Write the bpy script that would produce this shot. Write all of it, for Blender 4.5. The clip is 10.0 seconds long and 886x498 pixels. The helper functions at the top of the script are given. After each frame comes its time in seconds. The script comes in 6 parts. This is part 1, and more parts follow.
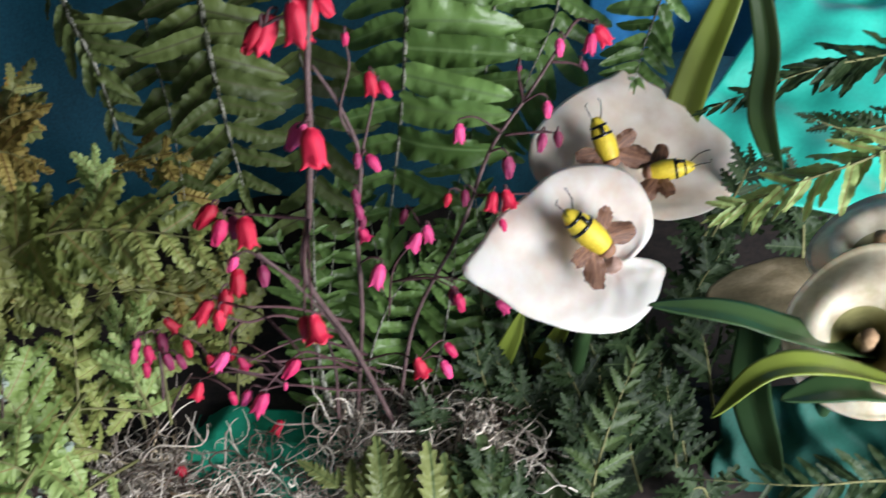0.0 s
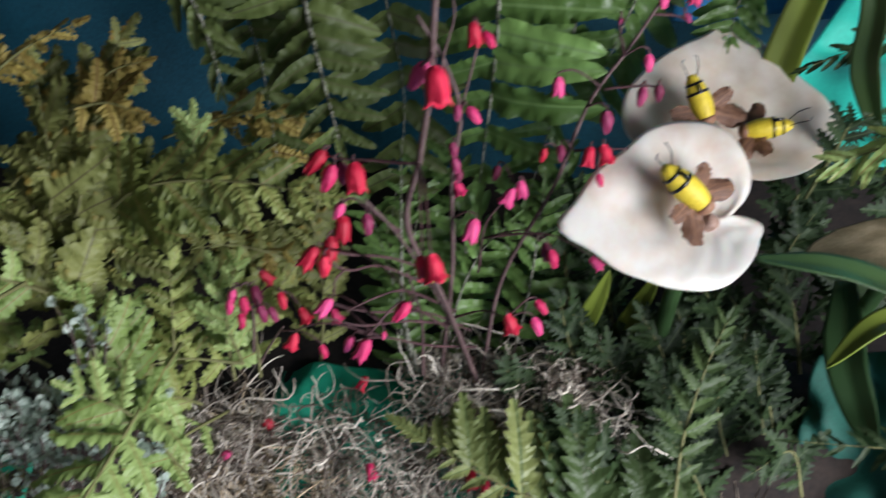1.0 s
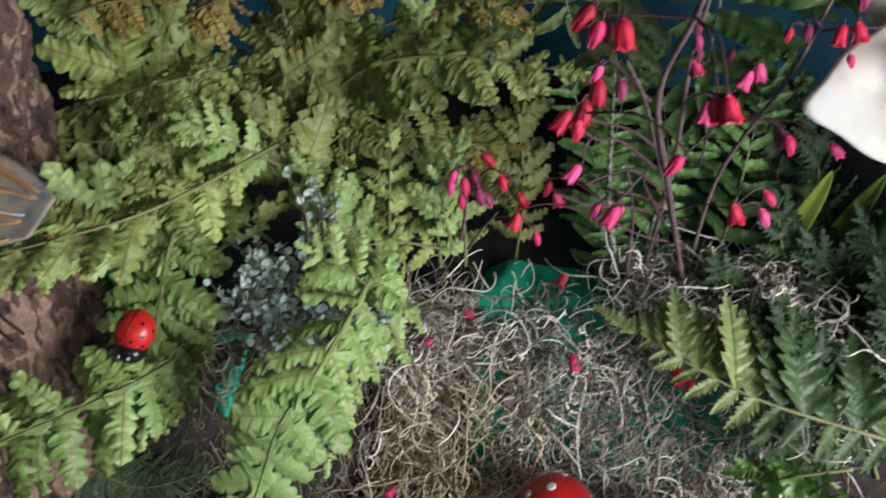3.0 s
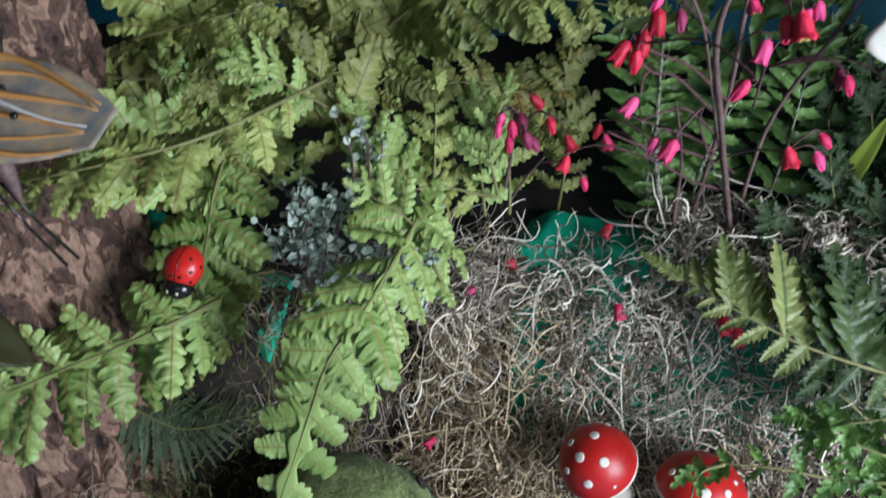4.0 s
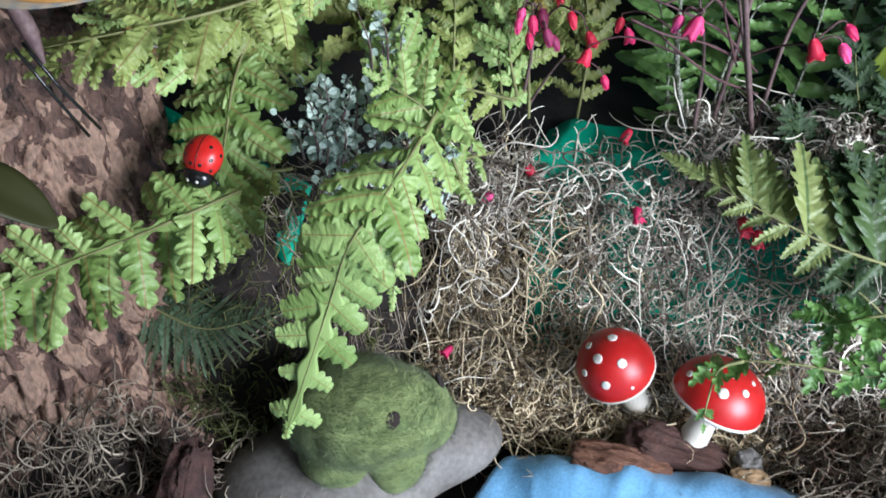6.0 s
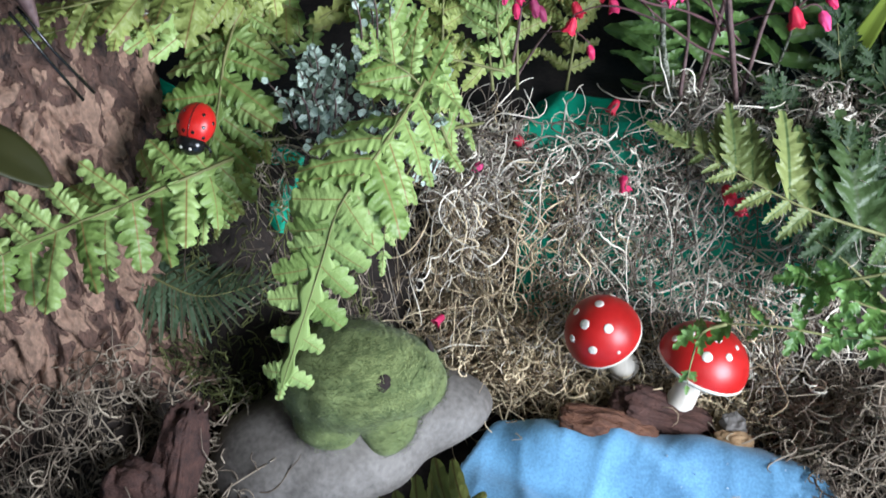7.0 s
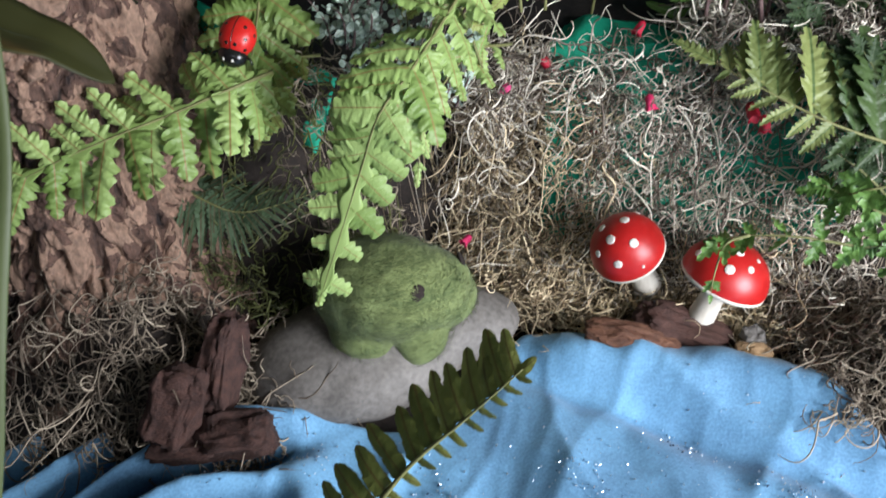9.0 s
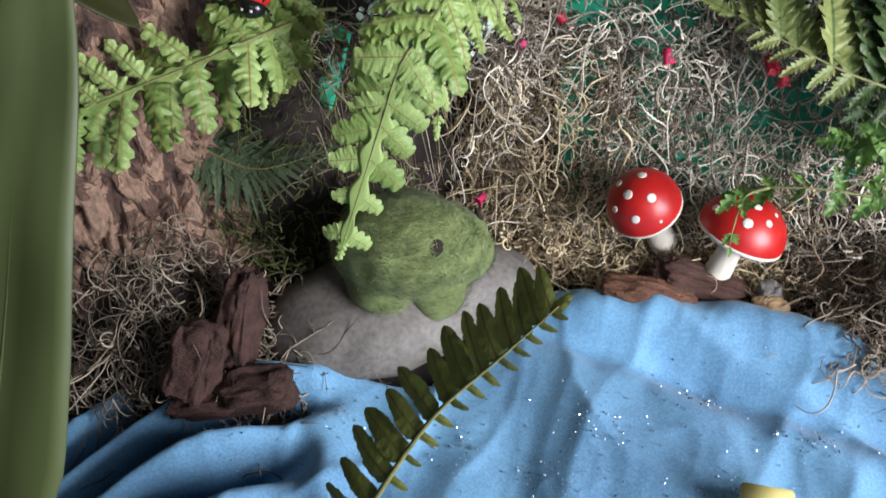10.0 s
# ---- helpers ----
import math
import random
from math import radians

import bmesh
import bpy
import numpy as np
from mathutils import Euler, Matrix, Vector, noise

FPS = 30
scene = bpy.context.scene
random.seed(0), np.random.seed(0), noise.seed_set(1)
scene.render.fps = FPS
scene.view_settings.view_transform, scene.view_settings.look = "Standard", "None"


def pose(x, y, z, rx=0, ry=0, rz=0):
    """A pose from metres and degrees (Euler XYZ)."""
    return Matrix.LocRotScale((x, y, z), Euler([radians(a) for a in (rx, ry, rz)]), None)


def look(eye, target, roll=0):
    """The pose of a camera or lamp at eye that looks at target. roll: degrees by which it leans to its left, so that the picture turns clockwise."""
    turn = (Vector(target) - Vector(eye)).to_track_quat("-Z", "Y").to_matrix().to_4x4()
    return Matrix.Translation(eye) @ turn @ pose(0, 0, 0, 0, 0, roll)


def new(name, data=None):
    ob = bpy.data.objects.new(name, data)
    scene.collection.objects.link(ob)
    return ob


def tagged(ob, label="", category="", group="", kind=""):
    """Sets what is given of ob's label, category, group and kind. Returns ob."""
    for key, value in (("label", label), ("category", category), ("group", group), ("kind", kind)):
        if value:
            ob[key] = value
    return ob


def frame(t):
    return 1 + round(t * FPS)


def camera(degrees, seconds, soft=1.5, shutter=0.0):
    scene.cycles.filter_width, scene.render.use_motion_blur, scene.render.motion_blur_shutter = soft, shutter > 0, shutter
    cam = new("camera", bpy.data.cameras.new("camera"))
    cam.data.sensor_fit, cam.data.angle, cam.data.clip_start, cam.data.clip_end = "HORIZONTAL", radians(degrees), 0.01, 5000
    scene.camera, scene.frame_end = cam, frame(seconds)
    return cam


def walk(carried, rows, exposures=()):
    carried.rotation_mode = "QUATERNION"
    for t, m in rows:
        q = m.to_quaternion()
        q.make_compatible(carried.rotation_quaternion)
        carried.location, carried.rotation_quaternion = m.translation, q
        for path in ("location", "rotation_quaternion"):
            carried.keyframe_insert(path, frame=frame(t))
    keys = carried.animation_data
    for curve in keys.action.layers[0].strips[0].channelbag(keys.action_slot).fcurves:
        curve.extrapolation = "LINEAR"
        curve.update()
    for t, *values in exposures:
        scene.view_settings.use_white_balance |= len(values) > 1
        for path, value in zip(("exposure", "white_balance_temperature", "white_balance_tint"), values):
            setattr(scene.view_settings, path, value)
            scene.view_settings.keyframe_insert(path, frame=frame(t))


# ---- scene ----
cam = camera(54.6, 10.0, 1.6, 0.9)
METRES, EYE, TILT, LEAN, TURN = 0.22, 0.467, -30.0, 0.0, 0.0
ROWS = [
    (0.0, 0.0, 0.0, 0.0, 0.0, 0.0, 0.0),
    (0.5, -0.0451, -0.001, -0.0294, 1.36, -0.44, -0.3),
    (1.0, -0.1012, -0.0089, -0.0612, 3.03, -1.1, -0.79),
    (1.5, -0.1763, -0.0171, -0.1168, 4.97, -1.75, -1.37),
    (2.0, -0.2426, -0.0238, -0.1652, 6.86, -2.5, -1.91),
    (2.5, -0.3105, -0.0373, -0.2063, 8.46, -3.11, -2.4),
    (4.0, -0.4184, -0.0466, -0.3415, 11.01, -4.82, -3.24),
    (4.5, -0.4289, -0.0357, -0.3892, 11.31, -5.61, -3.36),
    (5.0, -0.4291, -0.0373, -0.4269, 11.64, -6.29, -3.32),
    (5.5, -0.4411, -0.0446, -0.4652, 11.68, -6.81, -3.37),
    (7.0, -0.3861, -0.0988, -0.5306, 11.85, -8.04, -3.07),
    (7.5, -0.3956, -0.1215, -0.559, 11.96, -8.68, -3.15),
    (8.0, -0.4031, -0.1471, -0.5832, 11.94, -9.39, -3.17),
    (8.5, -0.4138, -0.1692, -0.6061, 12.07, -10.07, -3.09),
    (9.0, -0.4266, -0.1877, -0.6293, 12.15, -10.73, -2.95),
    (9.5, -0.451, -0.1969, -0.6647, 12.25, -11.48, -2.87),
    (10.0, -0.4734, -0.2048, -0.6843, 11.85, -12.23, -2.69),
]
walk(cam, [(t, pose(0, 0, EYE, TILT, LEAN, TURN) @ pose(METRES * x, METRES * y, METRES * z, 90 + pitch, roll, yaw)) for t, x, y, z, yaw, pitch, roll in ROWS],
     exposures=[(0.0, -0.3, 6150, 16), (1.0, -0.5, 6150, 16), (2.0, -0.6, 6150, 16), (2.5, -0.4, 6150, 14), (4.0, -0.3, 5700, 10), (4.5, -0.02, 5600, 10), (5.5, 0.16, 5600, 10), (8.0, 0.12, 5850, 10), (10.0, -0.03, 6200, 14)])

# ---- light ----
world = bpy.data.worlds.new("room_dark")
world.use_nodes = True
world.node_tree.nodes["Background"].inputs[0].default_value = (0.55, 0.68, 0.85, 1)
world.node_tree.nodes["Background"].inputs[1].default_value = 0.6
scene.world = world


def window_light(eye, target, w, h, watts, colour):
    lamp = bpy.data.lights.new("window_daylight", "AREA")
    lamp.shape, lamp.size, lamp.size_y, lamp.energy, lamp.color = "RECTANGLE", w, h, watts, colour
    ob = new("window_daylight", lamp)
    ob.matrix_world = look(eye, target)
    return ob


window_light((0.5, -0.14, 0.3), (-0.05, 0.26, 0.1), 0.4, 0.4, 14.0, (0.98, 0.99, 1.0))
window_light((0.35, -1.72, 1.0), (-0.1, 0.25, 0.15), 0.8, 1.0, 5.0, (0.86, 0.94, 1.0))

# ---- materials ----


def nodes_of(name):
    m = bpy.data.materials.new(name)
    m.use_nodes = True
    return m, m.node_tree.nodes, m.node_tree.links, m.node_tree.nodes["Principled BSDF"]


def ramp(nodes, stops):
    r = nodes.new("ShaderNodeValToRGB")
    while len(r.color_ramp.elements) < len(stops):
        r.color_ramp.elements.new(0.5)
    for e, (p, c) in zip(r.color_ramp.elements, stops):
        e.position, e.color = p, (*c, 1)
    return r


def surface(name, dark, light, scale, rough=0.7, bump=0.3, fine=4.0, metal=0.0, fac=(0.3, 0.7), dist=0.0006, sheen=0.0, sub=0.0, stretch=(1, 1, 1), spec=0.5, pick="", vary=0.7):
    """Two-scale noise between two colours, with bump. pick: 'island' or 'object' varies piece by piece."""
    m, n, l, p = nodes_of(name)
    co = n.new("ShaderNodeTexCoord")
    mp = n.new("ShaderNodeMapping")
    mp.inputs["Scale"].default_value = stretch
    l.new(co.outputs["Object"], mp.inputs[0])
    a, b = n.new("ShaderNodeTexNoise"), n.new("ShaderNodeTexNoise")
    a.inputs["Scale"].default_value, a.inputs["Detail"].default_value = scale, 6
    b.inputs["Scale"].default_value, b.inputs["Detail"].default_value = scale * fine, 5
    for x in (a, b):
        l.new(mp.outputs[0], x.inputs["Vector"])
    mix = n.new("ShaderNodeMath")
    mix.operation = "MULTIPLY_ADD"
    mix.inputs[1].default_value = 0.6
    l.new(a.outputs["Fac"], mix.inputs[0])
    half = n.new("ShaderNodeMath")
    half.operation = "MULTIPLY"
    half.inputs[1].default_value = 0.4
    l.new(b.outputs["Fac"], half.inputs[0])
    l.new(half.outputs[0], mix.inputs[2])
    last = mix.outputs[0]
    if pick:
        g = n.new("ShaderNodeNewGeometry" if pick == "island" else "ShaderNodeObjectInfo")
        q = n.new("ShaderNodeMath")
        q.operation = "MULTIPLY_ADD"
        q.inputs[1].default_value, q.inputs[2].default_value = vary, -vary / 2
        l.new(g.outputs["Random Per Island" if pick == "island" else "Random"], q.inputs[0])
        s = n.new("ShaderNodeMath")
        l.new(last, s.inputs[0]), l.new(q.outputs[0], s.inputs[1])
        last = s.outputs[0]
    r = ramp(n, [(fac[0], dark), (fac[1], light)])
    l.new(last, r.inputs[0])
    l.new(r.outputs[0], p.inputs["Base Color"])
    p.inputs["Roughness"].default_value, p.inputs["Metallic"].default_value = rough, metal
    p.inputs["Specular IOR Level"].default_value = spec
    p.inputs["Sheen Weight"].default_value = sheen
    if sub:
        p.inputs["Subsurface Weight"].default_value = sub
        p.inputs["Subsurface Scale"].default_value = 0.004
    if bump:
        bp = n.new("ShaderNodeBump")
        bp.inputs["Strength"].default_value, bp.inputs["Distance"].default_value = bump, dist
        l.new(b.outputs["Fac"], bp.inputs["Height"])
        l.new(bp.outputs[0], p.inputs["Normal"])
    return m


def leaf(name, dark, light, vein, rough=0.5, scale=3.0, veinw=0.035, thin=0.22, spec=0.4, wilt=None, wilt_at=0.64, bump=0.008):
    """Leaf: colour varies from piece to piece and in blotches; a midrib along x; thin enough to let light through."""
    m, n, l, p = nodes_of(name)
    co, info = n.new("ShaderNodeTexCoord"), n.new("ShaderNodeObjectInfo")
    a = n.new("ShaderNodeTexNoise")
    a.inputs["Scale"].default_value, a.inputs["Detail"].default_value = scale, 5
    off = n.new("ShaderNodeVectorMath")
    l.new(co.outputs["Object"], off.inputs[0]), l.new(info.outputs["Location"], off.inputs[1])
    l.new(off.outputs[0], a.inputs["Vector"])
    f = n.new("ShaderNodeMath")
    f.operation = "MULTIPLY_ADD"
    f.inputs[1].default_value = 0.55
    l.new(info.outputs["Random"], f.inputs[0])
    sc = n.new("ShaderNodeMath")
    sc.operation = "MULTIPLY"
    sc.inputs[1].default_value = 0.5
    l.new(a.outputs["Fac"], sc.inputs[0]), l.new(sc.outputs[0], f.inputs[2])
    r = ramp(n, [(0.15, dark), (0.8, light)])
    l.new(f.outputs[0], r.inputs[0])
    col = r.outputs[0]
    if wilt:
        w = n.new("ShaderNodeTexNoise")
        w.inputs["Scale"].default_value = scale * 0.6
        l.new(off.outputs[0], w.inputs["Vector"])
        wr = ramp(n, [(wilt_at, (0, 0, 0)), (wilt_at + 0.08, (1, 1, 1))])
        l.new(w.outputs["Fac"], wr.inputs[0])
        mx = n.new("ShaderNodeMix")
        mx.data_type = "RGBA"
        mx.inputs["B"].default_value = (*wilt, 1)
        l.new(wr.outputs[0], mx.inputs["Factor"]), l.new(col, mx.inputs["A"])
        col = mx.outputs["Result"]
    sep, ab = n.new("ShaderNodeSeparateXYZ"), n.new("ShaderNodeMath")
    ab.operation = "ABSOLUTE"
    l.new(co.outputs["Object"], sep.inputs[0]), l.new(sep.outputs["Y"], ab.inputs[0])
    vr = ramp(n, [(veinw * 0.4, (1, 1, 1)), (veinw, (0, 0, 0))])
    l.new(ab.outputs[0], vr.inputs[0])
    vm = n.new("ShaderNodeMix")
    vm.data_type = "RGBA"
    vm.inputs["B"].default_value = (*vein, 1)
    l.new(vr.outputs[0], vm.inputs["Factor"]), l.new(col, vm.inputs["A"])
    l.new(vm.outputs["Result"], p.inputs["Base Color"])
    p.inputs["Roughness"].default_value, p.inputs["Specular IOR Level"].default_value = rough, spec
    bp, fine = n.new("ShaderNodeBump"), n.new("ShaderNodeTexNoise")
    fine.inputs["Scale"].default_value = scale * 8
    l.new(co.outputs["Object"], fine.inputs["Vector"])
    bp.inputs["Strength"].default_value, bp.inputs["Distance"].default_value = 0.16, bump
    l.new(fine.outputs["Fac"], bp.inputs["Height"]), l.new(bp.outputs[0], p.inputs["Normal"])
    tr, add = n.new("ShaderNodeBsdfTranslucent"), n.new("ShaderNodeMixShader")
    l.new(vm.outputs["Result"], tr.inputs["Color"])
    add.inputs[0].default_value = thin
    l.new(p.outputs[0], add.inputs[1]), l.new(tr.outputs[0], add.inputs[2])
    l.new(add.outputs[0], n["Material Output"].inputs["Surface"])
    return m


M_SOIL = surface("dark_soil", (0.008, 0.006, 0.005), (0.032, 0.022, 0.016), 90, 0.95, 0.8)
M_WALL = surface("wall_paint", (0.26, 0.27, 0.28), (0.32, 0.33, 0.34), 3, 0.9, 0.1)
M_FLOOR = surface("floor_grey", (0.2, 0.19, 0.18), (0.27, 0.26, 0.25), 6, 0.7, 0.1)
M_TABLE = surface("table_wood", (0.16, 0.09, 0.05), (0.27, 0.17, 0.1), 9, 0.5, 0.2, stretch=(1, 8, 1))
M_WATER = surface("blue_cotton", (0.075, 0.165, 0.29), (0.21, 0.46, 0.7), 12, 0.7, 0.4, 60, sheen=0.15, spec=0.35, dist=0.0003)
M_NAVY = surface("dark_blue_cloth", (0.003, 0.036, 0.06), (0.012, 0.14, 0.21), 9, 0.8, 0.3, 60)
M_BLUE = surface("bright_blue_cloth", (0.01, 0.14, 0.35), (0.02, 0.24, 0.5), 9, 0.75, 0.3, 60)
M_TURQ = surface("turquoise_cloth", (0.01, 0.42, 0.3), (0.02, 0.58, 0.43), 7, 0.6, 0.3, 60, sheen=0.2)
M_GREEN = surface("green_cloth", (0.004, 0.23, 0.13), (0.012, 0.4, 0.235), 12, 0.7, 0.35, 50)
# the same green cloth with the shade below the lilies painted in
M_GREEN_SHADED = surface("shaded_green_cloth", (0.002, 0.05, 0.033), (0.005, 0.11, 0.075), 12, 0.75, 0.35, 50)
M_MOSS = surface("grey_moss", (0.13, 0.1, 0.075), (0.9, 0.82, 0.68), 14, 0.9, 0.2, pick="island", vary=1.0, fac=(0.2, 0.8))
M_MOSST = surface("tan_moss", (0.16, 0.115, 0.065), (0.84, 0.68, 0.44), 14, 0.9, 0.2, pick="island", vary=1.0, fac=(0.2, 0.82))
M_MOSSD = surface("brown_moss", (0.09, 0.065, 0.045), (0.46, 0.38, 0.28), 14, 0.9, 0.2, pick="island", fac=(0.2, 0.85))
M_MOSSG = surface("green_moss", (0.03, 0.035, 0.01), (0.16, 0.17, 0.05), 40, 0.9, 0.2, pick="island", fac=(0.2, 0.85))
M_STONE = surface("river_stone", (0.085, 0.075, 0.066), (0.23, 0.21, 0.188), 24, 0.7, 0.35, 14, dist=0.0004, fac=(0.34, 0.66))
M_FELT = surface("green_felt", (0.045, 0.07, 0.02), (0.29, 0.34, 0.125), 45, 0.95, 0.5, 9, sheen=0.1, stretch=(1, 1, 3), pick="island", vary=0.5, fac=(0.22, 0.8))
M_FELTB = surface("dark_felt", (0.01, 0.006, 0.005), (0.03, 0.018, 0.014), 200, 0.95, 0.4)
M_CAP = surface("red_lacquer", (0.34, 0.008, 0.007), (0.5, 0.016, 0.014), 40, 0.38, 0.05, 4)
M_SPOT = surface("white_paint", (0.6, 0.54, 0.46), (0.78, 0.75, 0.68), 150, 0.55, 0.3)
M_STEM = surface("pale_wood", (0.5, 0.45, 0.37), (0.72, 0.67, 0.58), 70, 0.7, 0.3, stretch=(1, 1, 0.25))
def bark(name, dark, mid, light, scale):
    """Flaking bark: thin layers broken off along jigsaw outlines, grain on each, a few dark cracks."""
    m, n, l, p = nodes_of(name)
    co, mp = n.new("ShaderNodeTexCoord"), n.new("ShaderNodeMapping")
    mp.inputs["Scale"].default_value = (1, 1, 0.55)
    l.new(co.outputs["Object"], mp.inputs[0])
    flake, grain, wide = n.new("ShaderNodeTexNoise"), n.new("ShaderNodeTexNoise"), n.new("ShaderNodeTexNoise")
    for x, k, det, dis in ((flake, 1.0, 5, 0.9), (grain, 7.0, 8, 0.4), (wide, 0.28, 3, 0.0)):
        x.inputs["Scale"].default_value, x.inputs["Detail"].default_value, x.inputs["Distortion"].default_value = scale * k, det, dis
        l.new(mp.outputs[0], x.inputs["Vector"])
    shift = n.new("ShaderNodeMath")
    shift.operation = "MULTIPLY_ADD"
    shift.inputs[1].default_value = 0.35
    l.new(wide.outputs["Fac"], shift.inputs[0]), l.new(flake.outputs["Fac"], shift.inputs[2])
    steps = ramp(n, [(0.49, dark), (0.535, [c * 0.55 for c in mid]), (0.6, [c * 0.75 for c in mid]), (0.612, mid), (0.685, [c * 1.15 for c in mid]), (0.697, light), (0.8, [c * 0.82 for c in light])])
    level = ramp(n, [(0.49, (0, 0, 0)), (0.535, (0.3, 0.3, 0.3)), (0.6, (0.36, 0.36, 0.36)), (0.612, (0.62, 0.62, 0.62)), (0.685, (0.68, 0.68, 0.68)), (0.697, (0.95, 0.95, 0.95)), (0.8, (1, 1, 1))])
    l.new(shift.outputs[0], steps.inputs[0]), l.new(shift.outputs[0], level.inputs[0])
    gr = ramp(n, [(0.3, (0.55, 0.55, 0.55)), (0.7, (1.25, 1.22, 1.2))])
    l.new(grain.outputs["Fac"], gr.inputs[0])
    mul = n.new("ShaderNodeMix")
    mul.data_type, mul.blend_type = "RGBA", "MULTIPLY"
    mul.inputs["Factor"].default_value = 1.0
    l.new(steps.outputs[0], mul.inputs["A"]), l.new(gr.outputs[0], mul.inputs["B"])
    l.new(mul.outputs["Result"], p.inputs["Base Color"])
    p.inputs["Roughness"].default_value = 0.9
    h, bp = n.new("ShaderNodeMath"), n.new("ShaderNodeBump")
    h.operation = "MULTIPLY_ADD"
    h.inputs[1].default_value = 0.3
    l.new(grain.outputs["Fac"], h.inputs[0]), l.new(level.outputs[0], h.inputs[2])
    bp.inputs["Strength"].default_value, bp.inputs["Distance"].default_value = 1.0, 0.004
    l.new(h.outputs[0], bp.inputs["Height"]), l.new(bp.outputs[0], p.inputs["Normal"])
    return m


M_BARK = bark("flaking_bark", (0.016, 0.009, 0.008), (0.1, 0.056, 0.04), (0.3, 0.19, 0.132), 66)
M_CHIP = surface("bark_chip", (0.014, 0.006, 0.005), (0.085, 0.037, 0.026), 110, 0.85, 0.9, 5, dist=0.0011, pick="object", vary=0.25, stretch=(1, 2, 2))
M_CHIPR = surface("red_bark_chip", (0.045, 0.016, 0.009), (0.24, 0.105, 0.055), 100, 0.7, 0.9, 5, dist=0.0015, stretch=(1, 3, 3))
M_TAN = surface("tan_lump", (0.22, 0.13, 0.06), (0.45, 0.3, 0.16), 120, 0.85, 0.7)
M_LBRED = surface("ladybug_red", (0.45, 0.01, 0.008), (0.6, 0.022, 0.016), 100, 0.3, 0.05)
M_BLACK = surface("gloss_black", (0.006, 0.006, 0.006), (0.015, 0.014, 0.013), 90, 0.2, 0.05)
M_LILY = surface("white_petal", (0.72, 0.58, 0.46), (0.85, 0.79, 0.71), 12, 0.5, 0.35, 9, sub=0.15, stretch=(1, 1, 0.5), fac=(0.34, 0.54))
M_LILYG = surface("cream_petal", (0.46, 0.38, 0.22), (0.78, 0.72, 0.56), 26, 0.45, 0.25, 6, sub=0.15, fac=(0.35, 0.58))
M_LILYB = surface("browning_petal", (0.52, 0.39, 0.26), (0.82, 0.76, 0.67), 5, 0.5, 0.3, 14, sub=0.15, fac=(0.34, 0.64))
M_THROAT = surface("olive_throat", (0.14, 0.14, 0.045), (0.34, 0.32, 0.13), 40, 0.5, 0.25, 6)
M_PETALD = surface("dry_tan_petal", (0.14, 0.11, 0.055), (0.32, 0.26, 0.15), 40, 0.6, 0.3, 9, stretch=(1, 1, 4))
M_SPADIX = surface("dry_spadix", (0.3, 0.16, 0.1), (0.6, 0.42, 0.34), 300, 0.8, 0.6)
M_BEE = surface("bee_yellow", (0.62, 0.45, 0.02), (0.85, 0.68, 0.05), 160, 0.55, 0.3)
M_WING = surface("dry_petal_wing", (0.035, 0.013, 0.009), (0.34, 0.17, 0.09), 2.2, 0.55, 0.5, 5, stretch=(0.5, 4, 1), fac=(0.36, 0.64))
M_STALK = surface("dark_stalk", (0.06, 0.03, 0.03), (0.17, 0.11, 0.1), 150, 0.7, 0.4)
M_TWIG = surface("dark_red_twig", (0.04, 0.014, 0.018), (0.12, 0.055, 0.055), 150, 0.7, 0.4)
M_RED = surface("red_bell", (0.4, 0.005, 0.025), (0.68, 0.018, 0.06), 120, 0.5, 0.3, pick="object")
M_PINK = surface("pink_bell", (0.55, 0.014, 0.09), (0.8, 0.08, 0.26), 120, 0.5, 0.3, pick="object")
M_PLUM = surface("plum_bell", (0.14, 0.01, 0.04), (0.3, 0.03, 0.1), 120, 0.6, 0.2, pick="object")
M_ANTHER = surface("yellow_anther", (0.6, 0.4, 0.05), (0.8, 0.6, 0.2), 200, 0.7, 0.2)
M_WINGP = surface("butterfly_grey", (0.13, 0.15, 0.16), (0.44, 0.32, 0.18), 55, 0.55, 0.1, fac=(0.35, 0.65))
M_WINGO = surface("butterfly_orange", (0.36, 0.17, 0.04), (0.52, 0.28, 0.09), 70, 0.55, 0.1)
M_WINGW = surface("butterfly_white", (0.6, 0.62, 0.62), (0.75, 0.76, 0.75), 70, 0.55, 0.1)
M_GEM = surface("silver_glitter", (0.45, 0.5, 0.55), (0.75, 0.8, 0.84), 300, 0.35, 0.0, metal=1.0)
M_GEMD = surface("dark_glitter", (0.02, 0.03, 0.06), (0.08, 0.1, 0.16), 300, 0.15, 0.0, metal=0.6)

L_LADY = leaf("yellow_green_fern", (0.085, 0.115, 0.02), (0.37, 0.43, 0.125), (0.24, 0.17, 0.06), 0.45, 2.2, 0.016, wilt=(0.32, 0.2, 0.03), wilt_at=0.66)
L_LADYB = leaf("bright_green_fern", (0.15, 0.24, 0.05), (0.4, 0.53, 0.18), (0.28, 0.2, 0.07), 0.42, 2.0, 0.016, wilt=(0.33, 0.24, 0.05), wilt_at=0.7)
L_BLADE = leaf("fern_blade", (0.17, 0.26, 0.055), (0.36, 0.48, 0.16), (0.27, 0.28, 0.09), 0.42, 130.0, 0.0002, bump=0.0006)
L_OLIVE = leaf("olive_fern", (0.07, 0.085, 0.018), (0.3, 0.325, 0.1), (0.16, 0.15, 0.06), 0.5, 2.2, 0.02, wilt=(0.3, 0.17, 0.02), wilt_at=0.62)
